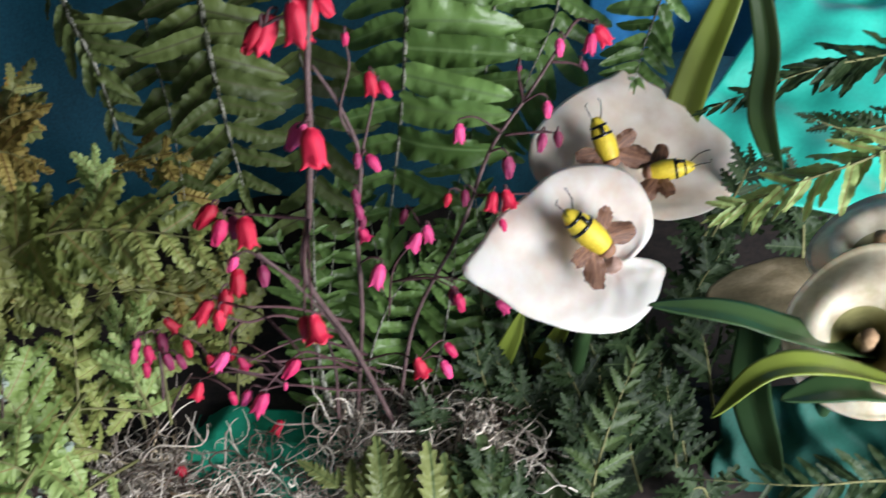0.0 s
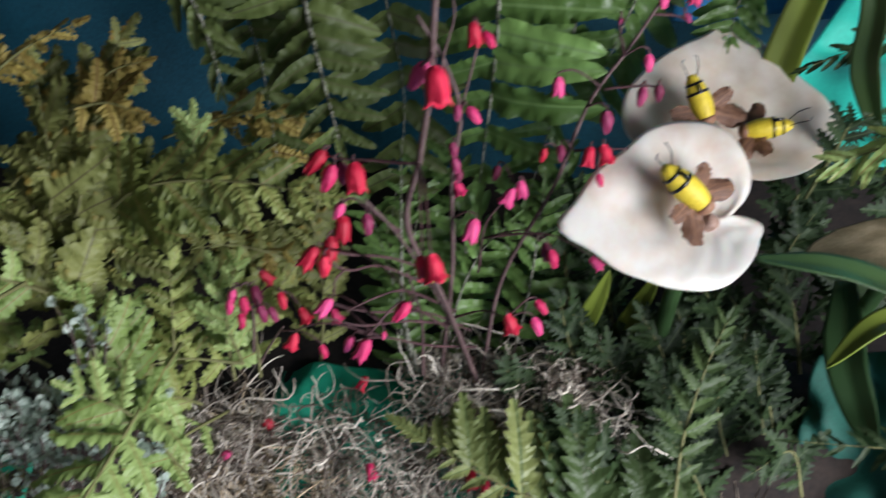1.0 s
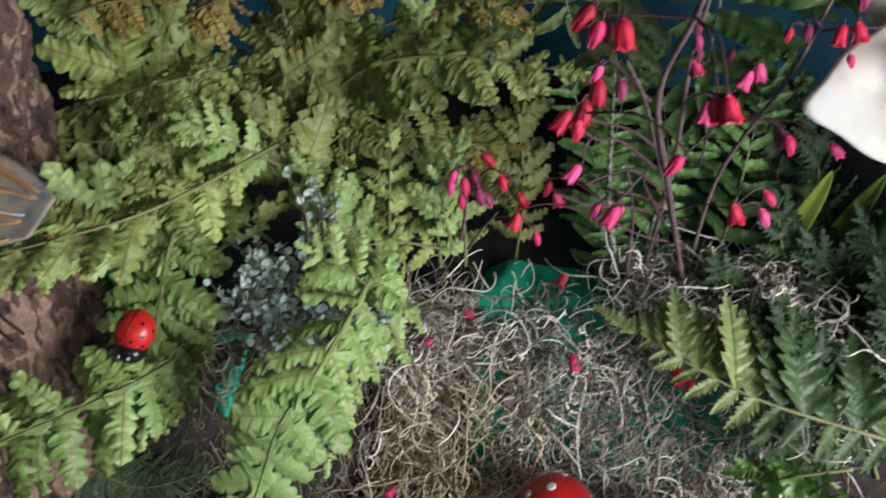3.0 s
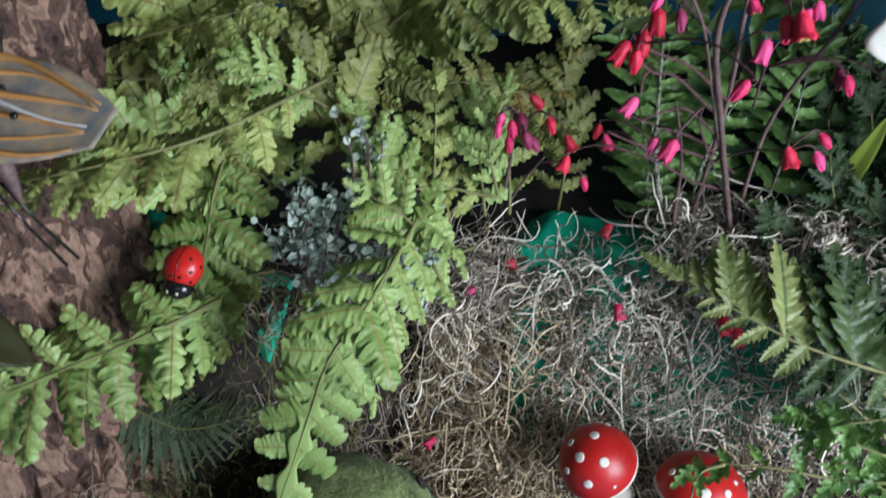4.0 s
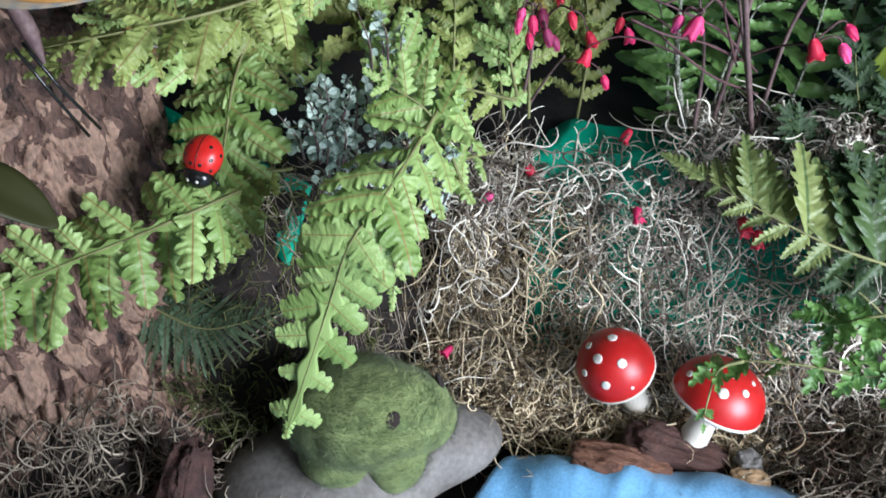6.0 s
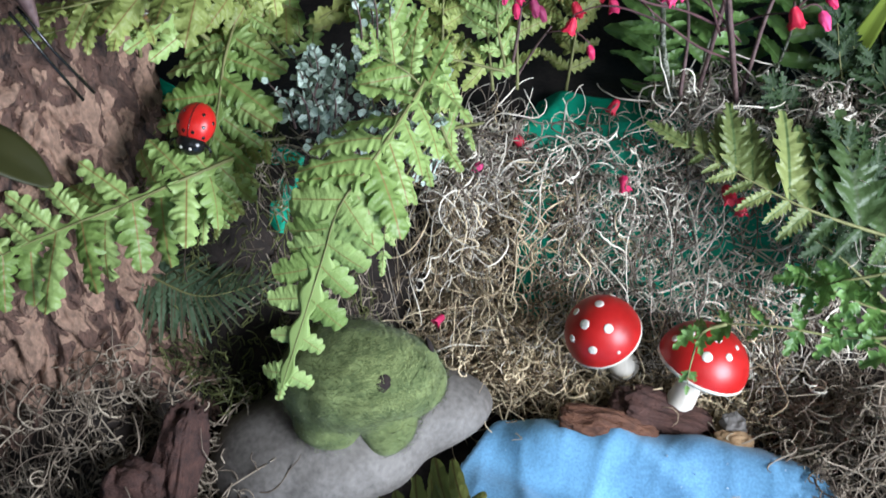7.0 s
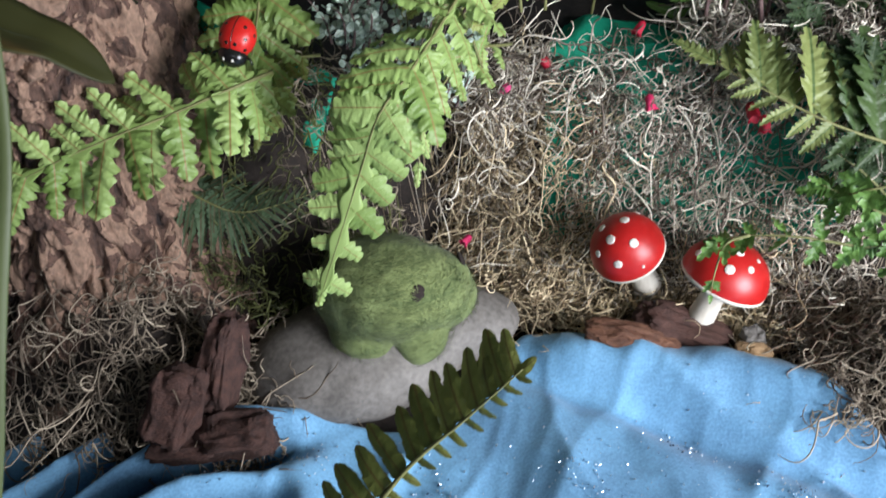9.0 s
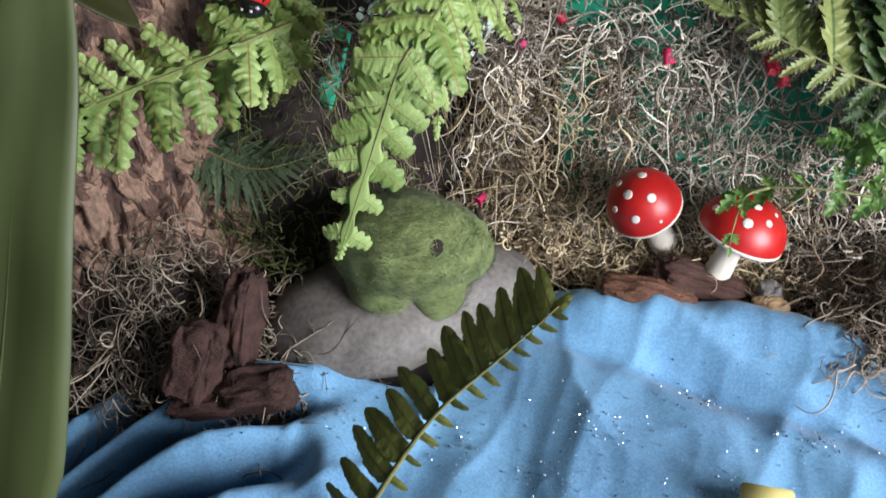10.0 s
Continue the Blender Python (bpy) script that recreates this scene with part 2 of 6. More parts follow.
L_GOLD = leaf("golden_dry_fern", (0.16, 0.12, 0.025), (0.4, 0.32, 0.08), (0.15, 0.08, 0.02), 0.6, 2.2, 0.03)
L_SWORD = leaf("sword_fern", (0.06, 0.12, 0.025), (0.19, 0.33, 0.09), (0.15, 0.25, 0.08), 0.36, 1.2, 0.02, thin=0.25, spec=0.45, bump=0.004)
L_SWORDD = leaf("dull_sword_fern", (0.045, 0.065, 0.018), (0.13, 0.175, 0.05), (0.09, 0.1, 0.04), 0.5, 1.2, 0.02, thin=0.25, spec=0.3, bump=0.004, wilt=(0.3, 0.22, 0.07), wilt_at=0.66)
L_SWORDO = leaf("ochre_sword_fern", (0.06, 0.075, 0.015), (0.17, 0.185, 0.045), (0.09, 0.07, 0.02), 0.4, 1.6, 0.03, thin=0.2, bump=0.005, wilt=(0.2, 0.12, 0.02), wilt_at=0.55)
# dark leatherleaf green, lowered further to stand for shade around the lilies
L_LEATH = leaf("shade_darkened_leather_fern", (0.01, 0.022, 0.008), (0.038, 0.07, 0.024), (0.06, 0.09, 0.035), 0.5, 2.0, 0.02, thin=0.2, spec=0.25)
L_VARI = leaf("variegated_fern", (0.1, 0.135, 0.04), (0.26, 0.3, 0.1), (0.09, 0.14, 0.045), 0.42, 1.8, 0.018, wilt=(0.4, 0.38, 0.12), wilt_at=0.58)
L_VARID = leaf("dark_variegated_fern", (0.025, 0.05, 0.016), (0.1, 0.155, 0.05), (0.07, 0.1, 0.04), 0.45, 1.8, 0.018, wilt=(0.36, 0.34, 0.1), wilt_at=0.66)
L_FINE = leaf("fine_fern", (0.028, 0.05, 0.024), (0.095, 0.15, 0.075), (0.09, 0.08, 0.04), 0.6, 2.0, 0.02)
L_SPRIG = leaf("bright_sprig", (0.04, 0.1, 0.018), (0.17, 0.31, 0.075), (0.12, 0.22, 0.05), 0.35, 1.6, 0.03)
L_GREY = leaf("grey_green_leaf", (0.2, 0.28, 0.21), (0.6, 0.69, 0.6), (0.16, 0.21, 0.15), 0.55, 2.0, 0.03)
L_STRAP = leaf("lily_leaf", (0.028, 0.07, 0.025), (0.075, 0.145, 0.048), (0.12, 0.2, 0.08), 0.35, 22.0, 0.0006, thin=0.25, bump=0.0008, wilt=(0.2, 0.28, 0.1), wilt_at=0.68)
L_STRAPY = leaf("yellow_lily_leaf", (0.1, 0.16, 0.015), (0.24, 0.3, 0.05), (0.2, 0.25, 0.06), 0.35, 18.0, 0.0006, thin=0.2, bump=0.0002)
# darker copy of the lily leaf, its shade put into the base colour
L_SHADE = leaf("shade_darkened_lily_leaf", (0.018, 0.042, 0.008), (0.045, 0.085, 0.022), (0.06, 0.1, 0.03), 0.5, 30.0, 0.0006, thin=0.3, bump=0.0003, wilt=(0.25, 0.3, 0.1), wilt_at=0.71)
M_RACHIS = surface("fern_stalk", (0.11, 0.11, 0.035), (0.24, 0.24, 0.09), 120, 0.7, 0.3)
M_RACHISD = surface("scaly_fern_stalk", (0.05, 0.06, 0.025), (0.42, 0.42, 0.34), 260, 0.8, 0.6, fac=(0.42, 0.62))
L_TIP = leaf("dark_olive_leaf", (0.014, 0.018, 0.005), (0.05, 0.05, 0.014), (0.07, 0.05, 0.015), 0.5, 30.0, 0.0006, thin=0.25, bump=0.0003, wilt=(0.16, 0.09, 0.02), wilt_at=0.62)
L_FRONT = leaf("greyed_lily_leaf", (0.042, 0.058, 0.018), (0.085, 0.108, 0.035), (0.1, 0.13, 0.06), 0.5, 40.0, 0.0004, thin=0.3, bump=0.0003, wilt=(0.3, 0.34, 0.17), wilt_at=0.65)

# ---- builders ----


def V(p):
    return Vector(p)


def thing(name, base, label, category, group="", kind=""):
    e = new(name)
    e.empty_display_size = 0.01
    e.location = base
    tagged(e, label, category, group, kind)
    return e


def origin(ob):
    """Where a thing or part stands in the world."""
    o = Vector((0, 0, 0))
    while ob is not None:
        o += ob.location
        ob = ob.parent
    return o


def mesh_of(bm, mat, smooth=True):
    me = bpy.data.meshes.new("mesh")
    bm.to_mesh(me)
    bm.free()
    for m in mat if isinstance(mat, (list, tuple)) else [mat]:
        me.materials.append(m)
    if smooth:
        me.polygons.foreach_set("use_smooth", [True] * len(me.polygons))
    return me


def part(name, bm, mat, parent=None, label="", smooth=True):
    """One mesh object from a bmesh in world places, under a thing or a part."""
    if parent is not None:
        bmesh.ops.translate(bm, verts=bm.verts, vec=-origin(parent))
    ob = new(name, mesh_of(bm, mat, smooth))
    ob.parent = parent
    if label:
        tagged(ob, label)
    return ob


def piece(name, me, m, parent, label=""):
    """A part that shares its mesh, at the world pose m."""
    ob = new(name, me)
    ob.parent = parent
    ob.matrix_basis = Matrix.Translation(-origin(parent)) @ m
    if label:
        tagged(ob, label)
    return ob


def spline(pts, n):
    """n places along a smooth line through the points."""
    p = [V(q) for q in pts]
    p = [2 * p[0] - p[1]] + p + [2 * p[-1] - p[-2]]
    out = []
    for i in range(n):
        u = i / (n - 1) * (len(p) - 3)
        k = min(int(u), len(p) - 4)
        f = u - k
        a, b, c, d = p[k:k + 4]
        out.append(0.5 * (2 * b + (c - a) * f + (2 * a - 5 * b + 4 * c - d) * f * f + (3 * b - a - 3 * c + d) * f ** 3))
    return out


def tube(bm, path, radii, sides=6, wobble=0.0, rng=None):
    rings, prev = [], None
    for i, c in enumerate(path):
        t = (path[min(i + 1, len(path) - 1)] - path[max(i - 1, 0)]).normalized()
        u = t.orthogonal().normalized() if prev is None else (prev - t * prev.dot(t)).normalized()
        prev = u
        w = t.cross(u)
        r = radii(i / (len(path) - 1)) if callable(radii) else radii
        ring = []
        for k in range(sides):
            a = 2 * math.pi * k / sides
            rr = r * (1 + (rng.uniform(-wobble, wobble) if rng else 0))
            ring.append(bm.verts.new(c + (u * math.cos(a) + w * math.sin(a)) * rr))
        rings.append(ring)
    for a, b in zip(rings, rings[1:]):
        for k in range(sides):
            bm.faces.new((a[k], a[(k + 1) % sides], b[(k + 1) % sides], b[k]))
    bm.faces.new(rings[0][::-1]), bm.faces.new(rings[-1])
    return bm


def grid(bm, nu, nv, f):
    vs = [[bm.verts.new(f(i / (nu - 1), j / (nv - 1))) for j in range(nv)] for i in range(nu)]
    for i in range(nu - 1):
        for j in range(nv - 1):
            bm.faces.new((vs[i][j], vs[i + 1][j], vs[i + 1][j + 1], vs[i][j + 1]))
    return vs


def thicken(bm, d):
    """Gives a sheet its thickness."""
    bm.normal_update()
    bmesh.ops.solidify(bm, geom=bm.faces[:], thickness=d)
    return bm


def basis(o, x, z, scale=1.0):
    """A pose at o with the given x axis and about the given z axis."""
    x = V(x).normalized()
    z = V(z)
    z = (z - x * z.dot(x)).normalized()
    y = z.cross(x)
    m = Matrix((x, y, z)).transposed().to_4x4()
    return Matrix.Translation(o) @ m @ Matrix.Scale(scale, 4)


def smooth(x):
    x = max(0.0, min(1.0, x))
    return x * x * (3 - 2 * x)


def n3(x, y, z=0.0):
    return noise.noise(Vector((x, y, z)))


# ---- leaf blades, one unit long along x ----


def blade_mesh(mat, rows, width, cols=5, fold=0.12, ruffle=0.05, droop=0.12, seed=0, ragged=0.0, curl=0.0, sweep=0.0):
    """width(s) gives the half width for 0 <= s <= 1."""
    bm = bmesh.new()

    def f(u, v):
        w = width(u)
        y = (2 * v - 1) * w
        e = abs(2 * v - 1)
        z = fold * abs(y) - droop * u * u - curl * e ** 3 * w + ruffle * e * (0.6 * n3(u * 6, 2 * v, seed * 7.3) + 0.5 * n3(u * 17, 4 * v, seed * 3.1)) * min(1, w * 8)
        return (u + sweep * w * e + 0.03 * n3(u * 8, v * 3, seed + 4.1) * e, y * (1 + ragged * n3(u * 5, 7 * round(v), seed + 8.7)) + 0.06 * n3(u * 1.6, 0.3, seed + 2.2), z)

    grid(bm, rows, cols, f)
    return mesh_of(bm, mat)


def lobed(lobes, w, depth, tip=0.55):
    """Rounded lobes with sharp notches between them."""
    def f(s):
        body = (min(1.0, 0.8 + s * 2) + 0.35 * max(0.0, 1 - s * 9)) * max(0.0, 1 - s ** 2.6) ** tip
        return 0.006 + w * body * (1 - depth * (1 - abs(math.sin(math.pi * lobes * s + 0.6)) ** 0.6))
    return f


def pinnate(lobes, w, depth, tip=0.7):
    """Blunt teeth that rise slowly and fall off sharply towards the tip."""
    def f(s):
        q = (lobes * s) % 1.0
        tooth = smooth(q / 0.7) if q < 0.7 else 1 - smooth((q - 0.7) / 0.3)
        body = min(1.0, 0.5 + s * 4) * max(0.0, 1 - s) ** tip * 1.25
        return 0.004 + w * min(body, 1.0) * (1 - depth + depth * tooth)
    return f


def toothed(teeth, w, depth, tip=0.8):
    def f(s):
        body = min(1.0, 0.4 + s * 4) * max(0.0, 1 - s) ** tip * 1.25
        return 0.004 + w * min(body, 1.0) * (1 - depth * ((teeth * s) % 1.0))
    return f


def oblong(w, wave=0.08):
    def f(s):
        return 0.01 + w * min(1.0, 0.6 + s * 5) * max(0.0, 1 - s ** 3.2) ** 0.6 * (1 - wave * math.sin(s * 40) ** 2)
    return f


def set_of(mat, kind, count=3):
    out = []
    for k in range(count):
        if kind == "lady":
            out.append(blade_mesh(mat, 57, lobed(5 + k % 2, 0.22 + 0.02 * k, 0.52), 7, fold=-0.1, ruffle=0.2, droop=0.06 + 0.13 * k, seed=k, ragged=0.4, curl=0.2, sweep=0.35))
        elif kind == "broad":
            out.append(blade_mesh(mat, 57, lobed(5 + k % 2, 0.2 + 0.015 * k, 0.5), 7, fold=-0.12, ruffle=0.17, droop=0.04 + 0.1 * k, seed=k + 5, ragged=0.4, curl=0.3, sweep=0.35))
        elif kind == "sword":
            out.append(blade_mesh(mat, 25, oblong(0.135 + 0.014 * k, 0.03), 7, fold=0.22, ruffle=0.16, droop=0.12 + 0.16 * k, seed=k + 9, curl=-0.2))
        elif kind == "leather":
            out.append(blade_mesh(mat, 41, pinnate(5, 0.3, 0.6), fold=0.25, ruffle=0.08, droop=0.08 * k, seed=k + 13, sweep=0.5))
        elif kind == "fine":
            out.append(blade_mesh(mat, 41, toothed(9, 0.1, 0.5), fold=0.15, ruffle=0.08, droop=0.1 * k, seed=k + 17))
        elif kind == "sprig":
            out.append(blade_mesh(mat, 33, pinnate(3, 0.34, 0.55, 0.6), sweep=0.35, fold=0.3, ruffle=0.2, droop=0.25 * k - 0.1, seed=k + 21))
        else:
            out.append(blade_mesh(mat, 12, lambda s: 0.03 + 0.42 * smooth(s * 1.6) * max(0, 1 - s ** 4) ** 0.5, fold=0.2, ruffle=0.05, droop=0.1 * k, seed=k + 25))
    return out


P_LADY, P_LADYB, P_OLIVE, P_GOLD = set_of(L_LADY, "lady"), set_of(L_LADYB, "broad"), set_of(L_OLIVE, "lady"), set_of(L_GOLD, "lady")
P_SWORDD = set_of(L_SWORDD, "sword")
P_SWORD, P_SWORDO = set_of(L_SWORD, "sword"), [blade_mesh(L_SWORDO, 22, oblong(0.215, 0.06), fold=-0.2, ruffle=0.08, droop=0.15 + 0.1 * k, seed=k + 41) for k in range(3)]
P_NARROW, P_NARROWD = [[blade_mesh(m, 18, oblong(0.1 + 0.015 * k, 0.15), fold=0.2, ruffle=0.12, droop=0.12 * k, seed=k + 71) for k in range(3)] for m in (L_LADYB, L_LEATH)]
P_OAK = [blade_mesh(L_LADYB, 36, lambda s: 0.01 + (0.37 + 0.03 * k) * (1 - 0.35 * s) * max(0.0, 1 - s ** 5) ** 0.5 * (1 - 0.3 * (1 - abs(math.sin(math.pi * 3.5 * s + 1)) ** 0.6)), 7, fold=-0.1, ruffle=0.12, droop=0.05 + 0.08 * k, seed=k + 51, ragged=0.25, curl=0.2, sweep=0.3) for k in range(3)]
P_VARID = [blade_mesh(L_VARID, 57, pinnate(7, 0.19 + 0.02 * k, 0.42, 0.6), 7, fold=0.3, ruffle=0.1, droop=0.05 + 0.08 * k, seed=k + 61, sweep=0.6) for k in range(3)]
P_LEATH, P_VARI, P_FINE, P_SPRIG, P_GREY = set_of(L_LEATH, "leather"), [blade_mesh(L_VARI, 57, pinnate(7, 0.19 + 0.02 * k, 0.42, 0.6), 7, fold=0.3, ruffle=0.1, droop=0.05 + 0.08 * k, seed=k + 61, sweep=0.6) for k in range(3)], set_of(L_FINE, "fine"), set_of(L_SPRIG, "sprig"), set_of(L_GREY, "oval")
FACE = Vector((0.1, -0.72, 0.68))
rng = random.Random(7)


def frond(pts, n, long, leaves, stalk, label, face=FACE, start=0.08, lean=25, sides=(1, 1), shape=0.8, thick=0.0009, tipleaf=True, low=None, early=None, web=0.0, broad=0.3, category="fern", jit=1.0, name="fern_frond", group="fern fronds", roll=0.0, tilt=0.0):
    """A frond along pts with n pairs of leaflets, the longest of that length; shape: how the length falls towards the tip."""
    path = spline(pts, 41)
    e = thing(name, pts[0], label, category, group)
    part("stalk", tube(bmesh.new(), path[::2], lambda s: thick * (1.15 - s), 6), stalk, e)
    face = V(face).normalized()
    if web:
        bm = bmesh.new()

        def fin(u, v):
            a = min(int(u * 40), 39)
            o = path[a].lerp(path[a + 1], u * 40 - a)
            t = (path[min(a + 1, 40)] - path[max(a - 1, 0)]).normalized()
            side = t.cross(face).normalized()
            w = web * (broad + (1 - broad) * smooth((u - 0.35) * 3)) * max(0.0, 1 - u ** 6) ** 0.5 * (0.68 + 0.32 * math.cos((u - start) / (1 - start) * n * 2 * math.pi + math.pi + n3(u * 9, v, 3)))
            y = (2 * v - 1) * w
            return o + side * y + side.cross(t) * (-0.0003 - 0.12 * abs(y) + 0.0016 * n3(u * 14, v * 2, 5) * abs(2 * v - 1))

        grid(bm, 121, 7, fin)
        part("blade", thicken(bm, 0.0003), L_BLADE, e)
    for i in range(n):
        s = start + (1 - start) * (i + 0.5) / n
        k = s * 40
        a = min(int(k), 39)
        o = path[a].lerp(path[a + 1], k - a)
        t = (path[min(a + 1, 40)] - path[max(a - 1, 0)]).normalized()
        side = t.cross(face).normalized()
        nrm = side.cross(t)
        size = long * (min(1.0, 0.55 + 1.6 * s) * max(0.05, 1 - s ** 2.2) ** shape + 0.1)
        for d in (1, -1):
            q = size * sides[0 if d > 0 else 1] * rng.uniform(1 - 0.24 * jit, 1.12)
            ang = radians(lean + rng.uniform(-13, 13) * jit + 28 * s)
            x = side * d * math.cos(ang) + t * math.sin(ang) + nrm * rng.uniform(-0.5, 0.25) * jit
            z = nrm + side * rng.uniform(-0.5, 0.5) * jit + t * rng.uniform(-0.6, 0.6) * jit + side * roll + t * tilt
            if low and s > 0.5:
                q = long * (0.7 - 0.26 * smooth((s - 0.75) * 4)) * rng.uniform(0.8, 1.15)
                x = side * d * 0.86 + t * rng.uniform(0.35, 0.65) + nrm * rng.uniform(-0.2, 0.1)
                z = nrm + side * rng.uniform(-0.2, 0.2)
            piece("leaflet", rng.choice(low if low and s > 0.5 else early if early and s < 0.5 else leaves), basis(o, x, z, q), e)
    if tipleaf:
        t = (path[40] - path[36]).normalized()
        piece("leaflet", leaves[0], basis(path[39], t, face, long * 0.45), e)
    return e


def strap(name, pts, width, mat, label, face=FACE, fold=0.3, parent=None, taper=2.5, base=0.5, n=41, wave=0.05):
    """A long smooth leaf with a keel, along pts."""
    path = spline(pts, n)
    bm = bmesh.new()
    face = V(face).normalized()
    fr = []
    for i in range(n):
        t = (path[min(i + 1, n - 1)] - path[max(i - 1, 0)]).normalized()
        side = t.cross(face).normalized()
        fr.append((path[i], side, side.cross(t)))

    def f(u, v):
        o, side, nrm = fr[round(u * (n - 1))]
        w = width * min(1.0, base + 2.2 * u) * max(0.0, 1 - u ** taper) ** 0.75 + 0.0004
        y = (2 * v - 1) * w
        return o + side * y + nrm * (abs(y) * fold + width * wave * n3(u * 5, v * 2, width * 99))

    grid(bm, n, 9, f)
    thicken(bm, 0.0006)
    if parent is not None:
        return part(name, bm, mat, parent)
    e = thing(name, pts[0], label, "leaf", "lily leaves")
    part("blade", bm, mat, e)
    part("midrib", tube(bmesh.new(), [o + nrm * (0.0004 + width * wave * n3(i / (n - 1) * 5, 1.0, width * 99)) for i, (o, side, nrm) in enumerate(fr)][:-1], lambda s: width * 0.055 * (1.05 - s), 6), mat, e)
    return e


def cloth(name, c, mat, label, amp, freq, nu=70, nv=70, along=(1, 0.2), category="cloth", kind="", seed=0, f=None):
    """A draped sheet between four corners, with folds."""
    c = [V(q) for q in c]
    nrm = (c[1] - c[0]).cross(c[2] - c[0]).normalized()
    bm = bmesh.new()

    def g(u, v):
        p = c[0] * (1 - u) * (1 - v) + c[1] * u * (1 - v) + c[2] * (1 - u) * v + c[3] * u * v
        w = (u * along[0] + v * along[1]) * freq + 1.5 * n3(u * 2.5, v * 2.5, seed)
        d = (math.sin(w) + 0.6 * math.sin(2.3 * w + 4 * n3(v * 3, u * 2, seed + 2))) * 0.5 + 0.8 * n3(u * 5, v * 5, seed + 5)
        return p + nrm * amp * d

    grid(bm, nu, nv, f or g)
    thicken(bm, 0.0008)
    ob = new(name, mesh_of(bm, mat))
    return tagged(ob, label, category, "", kind)


# ---- the ground under it all ----


def height(x, y):
    foot = 0.303 - 0.085 * smooth((-0.2 - x) / 0.1) - 0.02 * smooth((x + 0.02) / 0.06)
    z = -0.012 + 0.142 * smooth((y - foot) / 0.058)
    z += 0.05 * smooth((y - 0.42) / 0.2)
    z += 0.085 * math.exp(-((x + 0.36) / 0.075) ** 2 - ((y - 0.2) / 0.075) ** 2)
    z += 0.04 * math.exp(-((x - 0.07) / 0.045) ** 2 - ((y - 0.24) / 0.05) ** 2)
    z -= 0.09 * smooth((-0.24 - x) / 0.16) * smooth((0.17 - y) / 0.06)
    return z + 0.006 * n3(x * 18, y * 18, 3)


def lift(x, y, d=0.0):
    return Vector((x, y, height(x, y) + d))


bm = bmesh.new()
grid(bm, 130, 110, lambda u, v: lift(-0.75 + 1.4 * u, -0.25 + 1.05 * v))
ground = tagged(new("ground", mesh_of(bm, M_SOIL)), "dark brown soil mound of the display under the moss", "ground", "", "structure")


def slab(name, lo, hi, mat, label, category):
    bm = bmesh.new()
    bmesh.ops.create_cube(bm, size=1)
    bmesh.ops.scale(bm, verts=bm.verts, vec=[b - a for a, b in zip(lo, hi)])
    bmesh.ops.translate(bm, verts=bm.verts, vec=[(a + b) / 2 for a, b in zip(lo, hi)])
    return tagged(new(name, mesh_of(bm, mat, False)), label, category, "", "structure")


slab("floor", (-1.9, -1.9, -0.87), (0.95, 1.9, -0.82), M_FLOOR, "plain grey floor of the room", "floor")
slab("ceiling", (-1.9, -1.9, 1.9), (0.95, 1.9, 1.95), M_WALL, "plain white ceiling of the room", "ceiling")
slab("wall_north", (-1.9, 1.8, -0.82), (0.95, 1.9, 1.9), M_WALL, "plain pale painted wall behind the display", "wall")
slab("wall_south", (-1.9, -1.9, -0.82), (0.95, -1.8, 1.9), M_WALL, "plain pale painted wall facing the display", "wall")
slab("wall_east", (0.85, -1.8, -0.82), (0.95, 1.8, 1.9), M_WALL, "plain pale painted wall with daylight", "wall")
slab("wall_west", (-1.9, -1.8, -0.82), (-1.8, 1.8, 1.9), M_WALL, "plain pale painted wall beside the display", "wall")
slab("table_top", (-0.8, -0.35, -0.22), (0.7, 0.85, -0.18), M_TABLE, "brown wooden board that carries the display", "table")

# blue cloth laid out as water


def water(u, v):
    x, y = -0.5 + 0.68 * u, -0.2 + 0.52 * v
    z = 0.002 + 0.012 * smooth((0.2 - y) / 0.3) + 0.012 * smooth((-0.2 - x) / 0.1)
    z += 0.015 * math.exp(-((y - 0.23 + 0.25 * max(0, x + 0.03)) / 0.019) ** 2) * smooth((x + 0.15) / 0.04)
    a = math.atan2(y - 0.32, x + 0.17)
    r = math.hypot(y - 0.3, x + 0.17)
    ridge = 1 - abs(math.sin(a * 5.5 + 2.5 * n3(x * 6, y * 6)))
    z += 0.0055 * ridge ** 3 * smooth(r * 8 - 0.5) + 0.002 * math.sin(a * 23 + 5 * n3(x * 9, y * 9, 4)) * smooth(r * 8 - 0.6)
    z += 0.0022 * max(0, 1 - 5 * abs(n3(x * 11 + 3, y * 5, 12))) ** 1.5 + 0.0011 * max(0, 1 - 6 * abs(n3(x * 24, y * 9, 15))) ** 1.5 + 0.0005 * max(0, 1 - 5 * abs(n3(x * 50, y * 25, 21)))
    z -= 0.011 * math.exp(-((y - 0.194 + 0.28 * (x + 0.05)) / 0.013) ** 2) * smooth((x + 0.17) / 0.05)
    z += 0.0035 * n3(x * 9, y * 9, 1) + 0.0012 * (0.5 - abs(n3(x * 26, y * 26, 2))) + 0.0004 * n3(x * 70, y * 70, 2)
    left = smooth((-0.225 - x) / 0.05)
    z -= 0.33 * max(0.0, -0.25 - x)
    z += 0.019 * left * math.sin((x * 0.75 - y) * 120 + 4 * n3(x * 8, y * 8, 6))
    z += 0.012 * math.exp(-((x + 0.235 + 0.3 * (y - 0.13)) / 0.013) ** 2) * smooth((0.16 - y) / 0.05)
    z -= 0.05 * smooth((y - 0.243 + 0.05 * smooth((x - 0.0) / 0.05) + 0.08 * smooth((-0.14 - x) / 0.04)) / 0.02)
    return (x, y, z)


